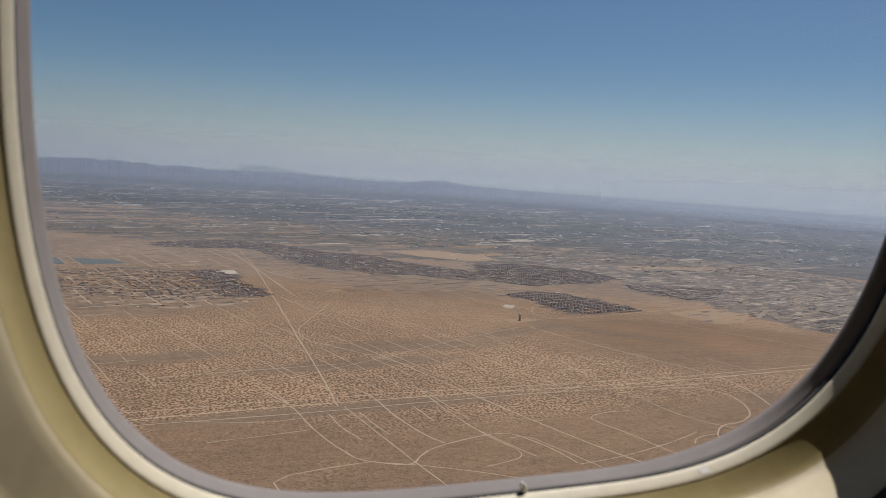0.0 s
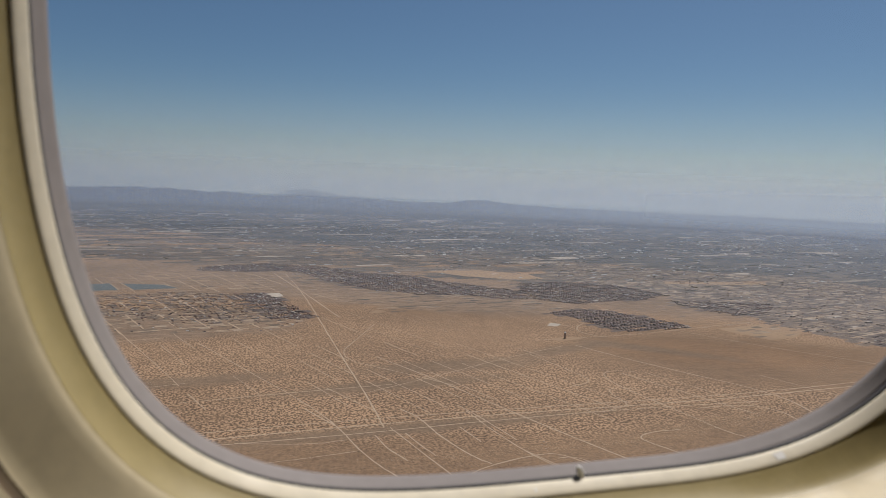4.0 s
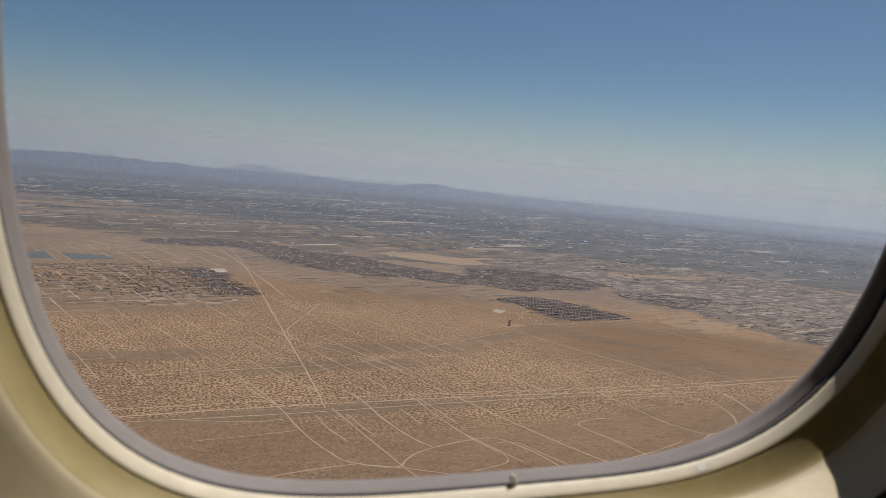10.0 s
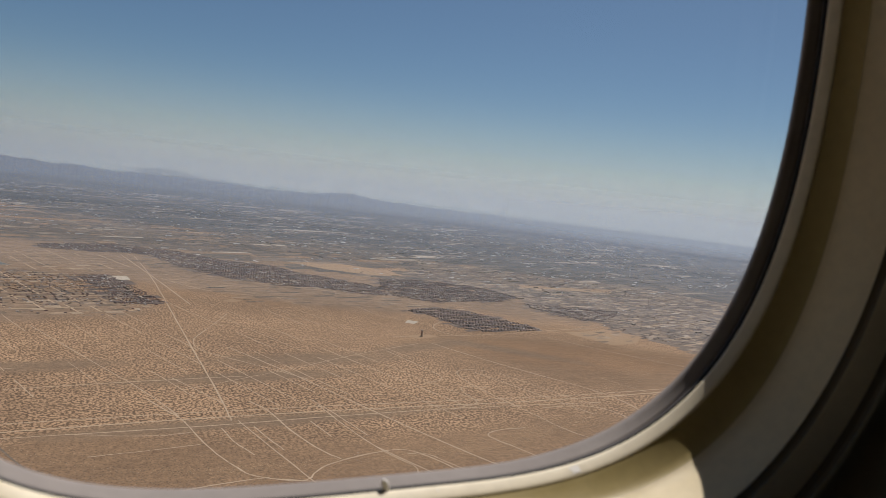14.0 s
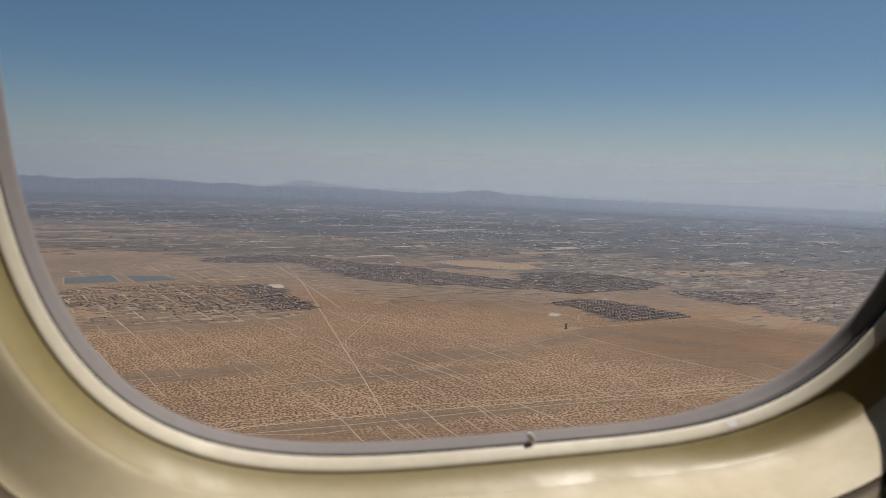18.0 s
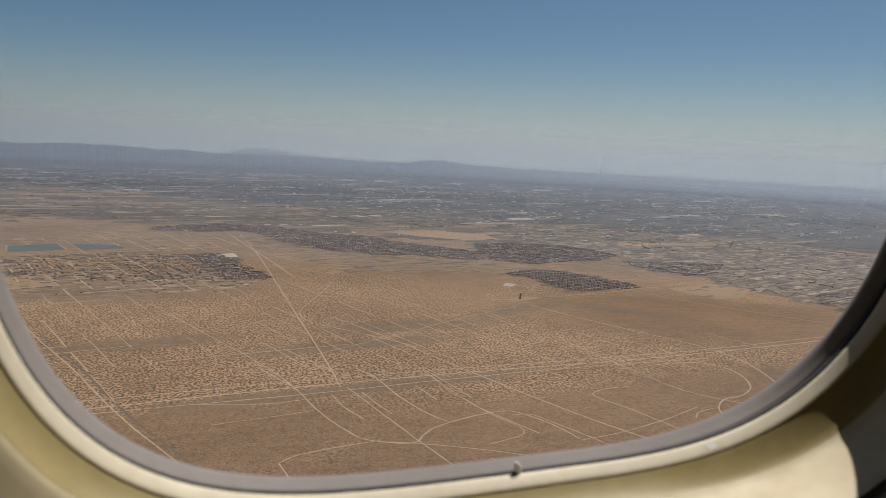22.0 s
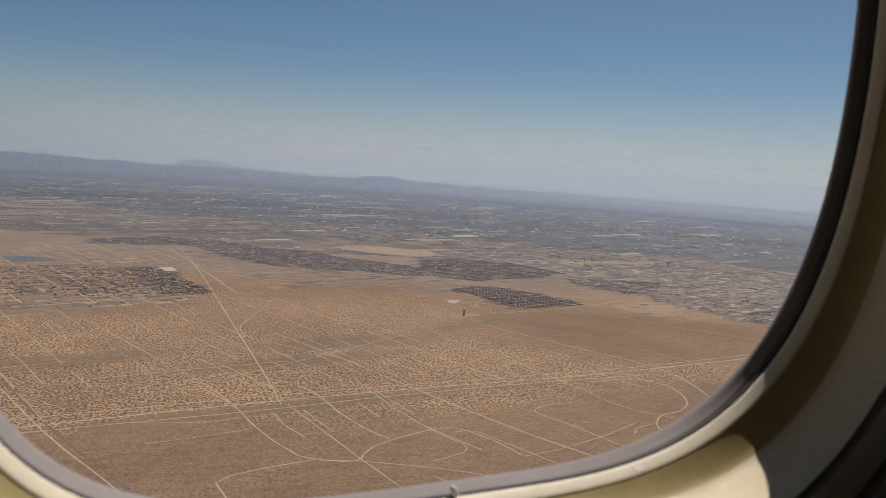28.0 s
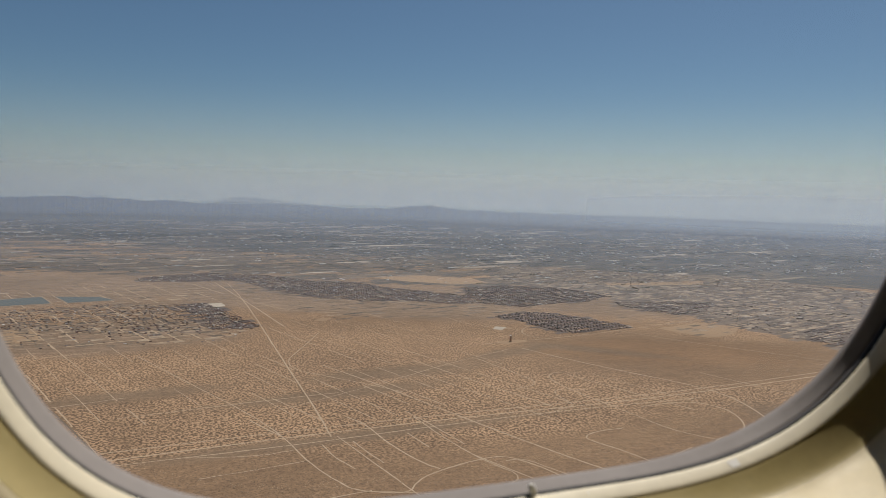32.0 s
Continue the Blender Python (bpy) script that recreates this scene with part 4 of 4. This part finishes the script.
rng = random.Random(21)
models = [house_model(0.75, 0.52, 0.34), house_model(0.62, 0.55, 0.36), house_model(0.9, 0.5, 0.34)]
estate_v, estate_f, first = [], [], 0
for p in lots(TOWN_C, 2.9, 2.6, 2.0, 0.97, rng):
    m = pose(p.x, p.y, GROUND + 0.07, 0, 0, GRID + rng.choice((0, 90)))
    if first < len(models):
        models[first].matrix_basis = m
        first += 1
    else:
        copy_thing(rng.choice(models), m)
    for _ in range(2):
        if rng.random() < 0.3:
            add_clump(estate_v, estate_f, p + Vector((rng.uniform(-2, 2), rng.uniform(-2, 2))), rng.uniform(0.22, 0.42), rng.uniform(0.4, 0.7), rng, 5)
ob = tagged(from_lists("town_trees", estate_v, estate_f, M_LEAF), "dark green yard trees of the estate", "trees", kind="stuff")
ob.location.z = GROUND + 0.07

# ---- the valley: fields, sheds, scattered farms ----
rng = random.Random(31)
fv, ff, sv, sf, dv, df, yv, yf, gv, gf = [], [], [], [], [], [], [], [], [], []
KEEP = [TOWN_A, TOWN_B, TOWN_D, TOWN_G]
v = 380.0
while v < 2000:
    dep = rng.uniform(3.5, 11) * (1 + v / 1700)
    u = -900.0
    while u < 2200:
        wid = 9 + 48 * rng.random() ** 1.8 * (1 + v / 1500)
        c = GX * (u + wid / 2) + GY * (v + dep / 2)
        edge = 700 - 0.42 * c.x + 60 * noise.noise((c.x * 0.006, c.y * 0.006, 0))
        if c.y > max(edge, 400) and abs(math.atan2(c.x, c.y)) < 1.05 and c.length < 2300 and not any(inside(c, t) for t in KEEP) and rng.random() < 0.86:
            g = 0.5
            belt = c.y - max(edge, 400) + 80 * noise.noise((c.x * 0.004, c.y * 0.012, 7.0))
            dry = belt < (330 if c.x < 60 else 190) * rng.uniform(0.6, 1.2)
            grove = noise.noise((c.dot(GX) * 0.0042, c.dot(GY) * 0.011, 3.0)) + 0.4 * noise.noise((c.dot(GX) * 0.012, c.dot(GY) * 0.03, 8.0)) > (0.06 if belt > 380 else 0.32 if belt > 170 else 9)
            qv, qf = (yv, yf) if dry else (gv, gf) if grove else (fv, ff)
            b = len(qv)
            for x, y in ((u + g, v + g), (u + wid - g, v + g), (u + wid - g, v + dep - g), (u + g, v + dep - g)):
                q = GX * x + GY * y
                qv.append((q.x, q.y, 0))
            qf.append((b, b + 1, b + 2, b + 3))
            if rng.random() < (0.12 if dry else 0.36):
                for _ in range(rng.choice((1, 1, 2, 3))):
                    q = c + Vector((rng.uniform(-wid, wid) / 2, rng.uniform(-dep, dep) / 2))
                    add_house(sv, sf, q, radians(GRID) + rng.choice((0, 0, 0, math.pi / 2)), rng.uniform(0.8, 4.2), rng.uniform(0.3, 0.7), rng.uniform(0.25, 0.45))
            if rng.random() < (0.10 if dry else 0.42):
                row = rng.choice((0.0, 0.0, math.pi / 2)) + radians(GRID)
                d = Vector((math.cos(row), math.sin(row)))
                q = c + Vector((rng.uniform(-wid, wid) / 3, rng.uniform(-dep, dep) / 3))
                for k in range(rng.choice((4, 8, 14))):
                    add_clump(dv, df, q + d * (k * 1.1 - 5) + Vector((rng.uniform(-0.4, 0.4), rng.uniform(-0.4, 0.4))), rng.uniform(0.35, 0.7), rng.uniform(0.3, 0.6), rng, 5)
        u += wid
    v += dep
for nm, vv, fc, mt, lb, ct, lift in (("dry_fields", yv, yf, M_DRY, "brown and dull dry plots before the valley", "fields", 0.034), ("orchards", gv, gf, M_GROVE, "dark green irrigated orchards in the valley", "orchards", 0.038), ("fields", fv, ff, M_FIELD, "patchwork of green and fallow valley fields", "fields", 0.03), ("sheds", sv, sf, M_SHED, "pale metal shed roofs scattered in the valley", "sheds", 0.03), ("farm_trees", dv, df, M_LEAF, "dark tree rows and groves in the valley", "trees", 0.03)):
    ob = tagged(from_lists(nm, vv, fc, mt), lb, ct, kind="stuff")
    ob.location.z = GROUND + lift
for path, w in (([(-700, 520), (-256, 690), (-46, 768), (300, 880), (900, 1090)], 1.6), ([(30, 760), (-60, 1000), (-200, 1380)], 1.4), ([(330, 520), (250, 740), (90, 1150)], 1.5), ([(465, 350), (430, 440), (330, 700), (200, 1050)], 1.6), ([(640, 380), (597, 710), (520, 900)], 1.6), ([(349, 366), (470, 410), (640, 468), (900, 560)], 1.3), ([(340, 300), (430, 320), (640, 395)], 1.2)):
    road(path, w, M_TRACK, "valley_road", "pale straight road through the valley", 0.09, 0.0)


pv, pf = [], []
for k in range(430):
    v = 560 + 1300 * rng.random() ** 1.3
    u = rng.uniform(-700, 1500)
    c = GX * u + GY * v
    if c.y > max(740 - 0.42 * c.x, 420) and abs(math.atan2(c.x, c.y)) < 1.0 and not any(inside(c, t) for t in KEEP):
        w, d = rng.uniform(10, 60) * (0.4 + v / 1000), rng.uniform(2.0, 7.5) * v / 900
        b = len(pv)
        for x, y in ((-w, -d), (w, -d), (w * rng.uniform(0.5, 1), d), (-w * rng.uniform(0.5, 1), d)):
            q = c + GX * x / 2 + GY * y / 2
            pv.append((q.x, q.y, 0.0003 * k))
        pf.append((b, b + 1, b + 2, b + 3))
ob = tagged(from_lists("fallow_strips", pv, pf, M_FALLOW), "long pale fallow strips across the valley", "fields", kind="stuff")
ob.location.z = GROUND + 0.045


# ---- mountains along the skyline ----
def hills(name, label, az0, az1, dist, depth, crest, seed):
    """A range: crest(az) gives the height of its ridge in metres above the plain."""
    verts, faces = [], []
    cols, lines = int((az1 - az0) * 11) + 1, 15
    for i in range(cols):
        az = az0 + (az1 - az0) * i / (cols - 1)
        a = radians(az)
        for j in range(lines):
            s = j / (lines - 1)
            d = dist + depth * (s - 0.6)
            prof = (math.sin(math.pi * min(1.0, s / 0.6) / 2) ** 1.7) if s < 0.6 else (1 - (s - 0.6) / 0.4)
            p = Vector((d * math.sin(a), d * math.cos(a), 0))
            rough = noise.fractal(p * 0.012 + Vector((seed, 0, 0)), 0.9, 2.1, 5)
            z = max(-1.0, crest(az) * prof * (1 + 0.22 * rough) - 0.5)
            verts.append((p.x, p.y, z))
    for i in range(cols - 1):
        for j in range(lines - 1):
            a = i * lines + j
            faces.append((a, a + lines, a + lines + 1, a + 1))
    ob = from_lists(name, verts, faces, M_HILL)
    ob.location.z = GROUND
    return tagged(ob, label, "mountains", kind="structure")


def bell(x, c, w):
    return math.exp(-((x - c) / w) ** 2)


# the ridge as angles below level: bearing, degrees
RIDGE = ((-60, -1.25), (-30, -1.12), (-13, -1.09), (-8, -1.03), (-5, -1.04), (-1.5, -1.22), (2, -1.31), (6, -1.32), (9, -1.48), (11, -1.55), (14, -1.36), (17, -1.07), (20, -1.27), (24, -1.40), (30, -1.52), (40, -1.72), (58, -1.95))


def near_crest(az):
    for (a, e), (b, f) in zip(RIDGE, RIDGE[1:]):
        if a <= az <= b:
            s = (az - a) / (b - a)
            s = s * s * (3 - 2 * s)
            el = e + (f - e) * s + 0.085 * noise.fractal((az * 0.8, 2.0, 0.0), 0.6, 2.1, 7)
            return max(0.0, 80.1 + 2500 * math.tan(radians(el)))
    return 12.0


hills("mountain_range", "hazy bare mountain range along the skyline", -50, 56, 2500, 1300, near_crest, 3.0)
hills("far_peaks", "pale far peaks behind the range", -16, 14, 3150, 300, lambda az: 34.0 * bell(az, 3.5, 2.0) + 35.5 * bell(az, -6.8, 1.5) + 18 * bell(az, 7, 3.0), 9.0)


# ---- added sheets, tinted by distance, that stand in for haze over the valley ----
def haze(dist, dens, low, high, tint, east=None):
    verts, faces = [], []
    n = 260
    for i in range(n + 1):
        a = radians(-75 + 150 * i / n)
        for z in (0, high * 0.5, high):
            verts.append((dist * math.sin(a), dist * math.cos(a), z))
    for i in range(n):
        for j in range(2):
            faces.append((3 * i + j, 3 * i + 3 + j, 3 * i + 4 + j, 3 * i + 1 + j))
    ob = from_lists("haze_backdrop", verts, faces, haze_material("haze_sheet", dens, GROUND + low, GROUND + high, tint, 22, east))
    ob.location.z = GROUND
    return tagged(ob, "thin tinted sheet standing in for haze over the valley", "haze", kind="structure")


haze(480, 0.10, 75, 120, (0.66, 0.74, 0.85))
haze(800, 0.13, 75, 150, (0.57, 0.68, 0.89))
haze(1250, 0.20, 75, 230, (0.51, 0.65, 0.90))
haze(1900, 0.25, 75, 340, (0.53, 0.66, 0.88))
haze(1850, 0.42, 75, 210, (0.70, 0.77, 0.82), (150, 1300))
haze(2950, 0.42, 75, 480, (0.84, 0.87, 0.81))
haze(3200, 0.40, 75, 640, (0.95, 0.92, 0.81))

# ---- the tower on the plain ----
tower = tagged(new("water_tower"), "slender brown steel water tower on the desert plain", "tower")
tower.location = (168, 371, GROUND)
bm = bmesh.new()
bmesh.ops.create_cone(bm, cap_ends=True, segments=20, radius1=0.95, radius2=0.90, depth=0.3, matrix=pose(0, 0, 0.15))
part("base_ring", bm, M_CONCRETE, tower)
bm = bmesh.new()
bmesh.ops.create_cone(bm, cap_ends=True, segments=20, radius1=0.50, radius2=0.50, depth=3.2, matrix=pose(0, 0, 1.8))
part("tank", bm, M_TOWER, tower)
bm = bmesh.new()
bmesh.ops.create_cone(bm, cap_ends=True, segments=20, radius1=0.58, radius2=0.10, depth=0.35, matrix=pose(0, 0, 3.57))
part("roof", bm, M_PIN, tower, "pale conical roof")
bm = bmesh.new()
box(bm, 0.50, 0.60, -0.12, -0.08, 0.3, 3.5)
box(bm, 0.50, 0.60, 0.08, 0.12, 0.3, 3.5)
for k in range(12):
    box(bm, 0.53, 0.57, -0.08, 0.08, 0.5 + 0.25 * k, 0.54 + 0.25 * k)
part("ladder", bm, M_TOWER, tower)

# ---- shrubs on the near plain ----
rng = random.Random(41)
cv, cf = [], []
while len(cf) < 130000:
    y = 120 + 240 * rng.random() ** 1.3
    x = rng.uniform(-0.55, 1.35) * y
    dens = noise.noise((x * 0.02, y * 0.02, 5.0)) + 0.5 * noise.noise((x * 0.09, y * 0.09, 1.0))
    if dens > rng.uniform(-0.6, 0.5):
        r = rng.uniform(0.12, 0.34)
        add_clump(cv, cf, (x, y), r, r * rng.uniform(0.18, 0.4), rng, 5)
ob = tagged(from_lists("desert_shrubs", cv, cf, M_SHRUB), "low dark dry desert shrubs scattered over sand", "shrubs", kind="stuff")
ob.location.z = GROUND
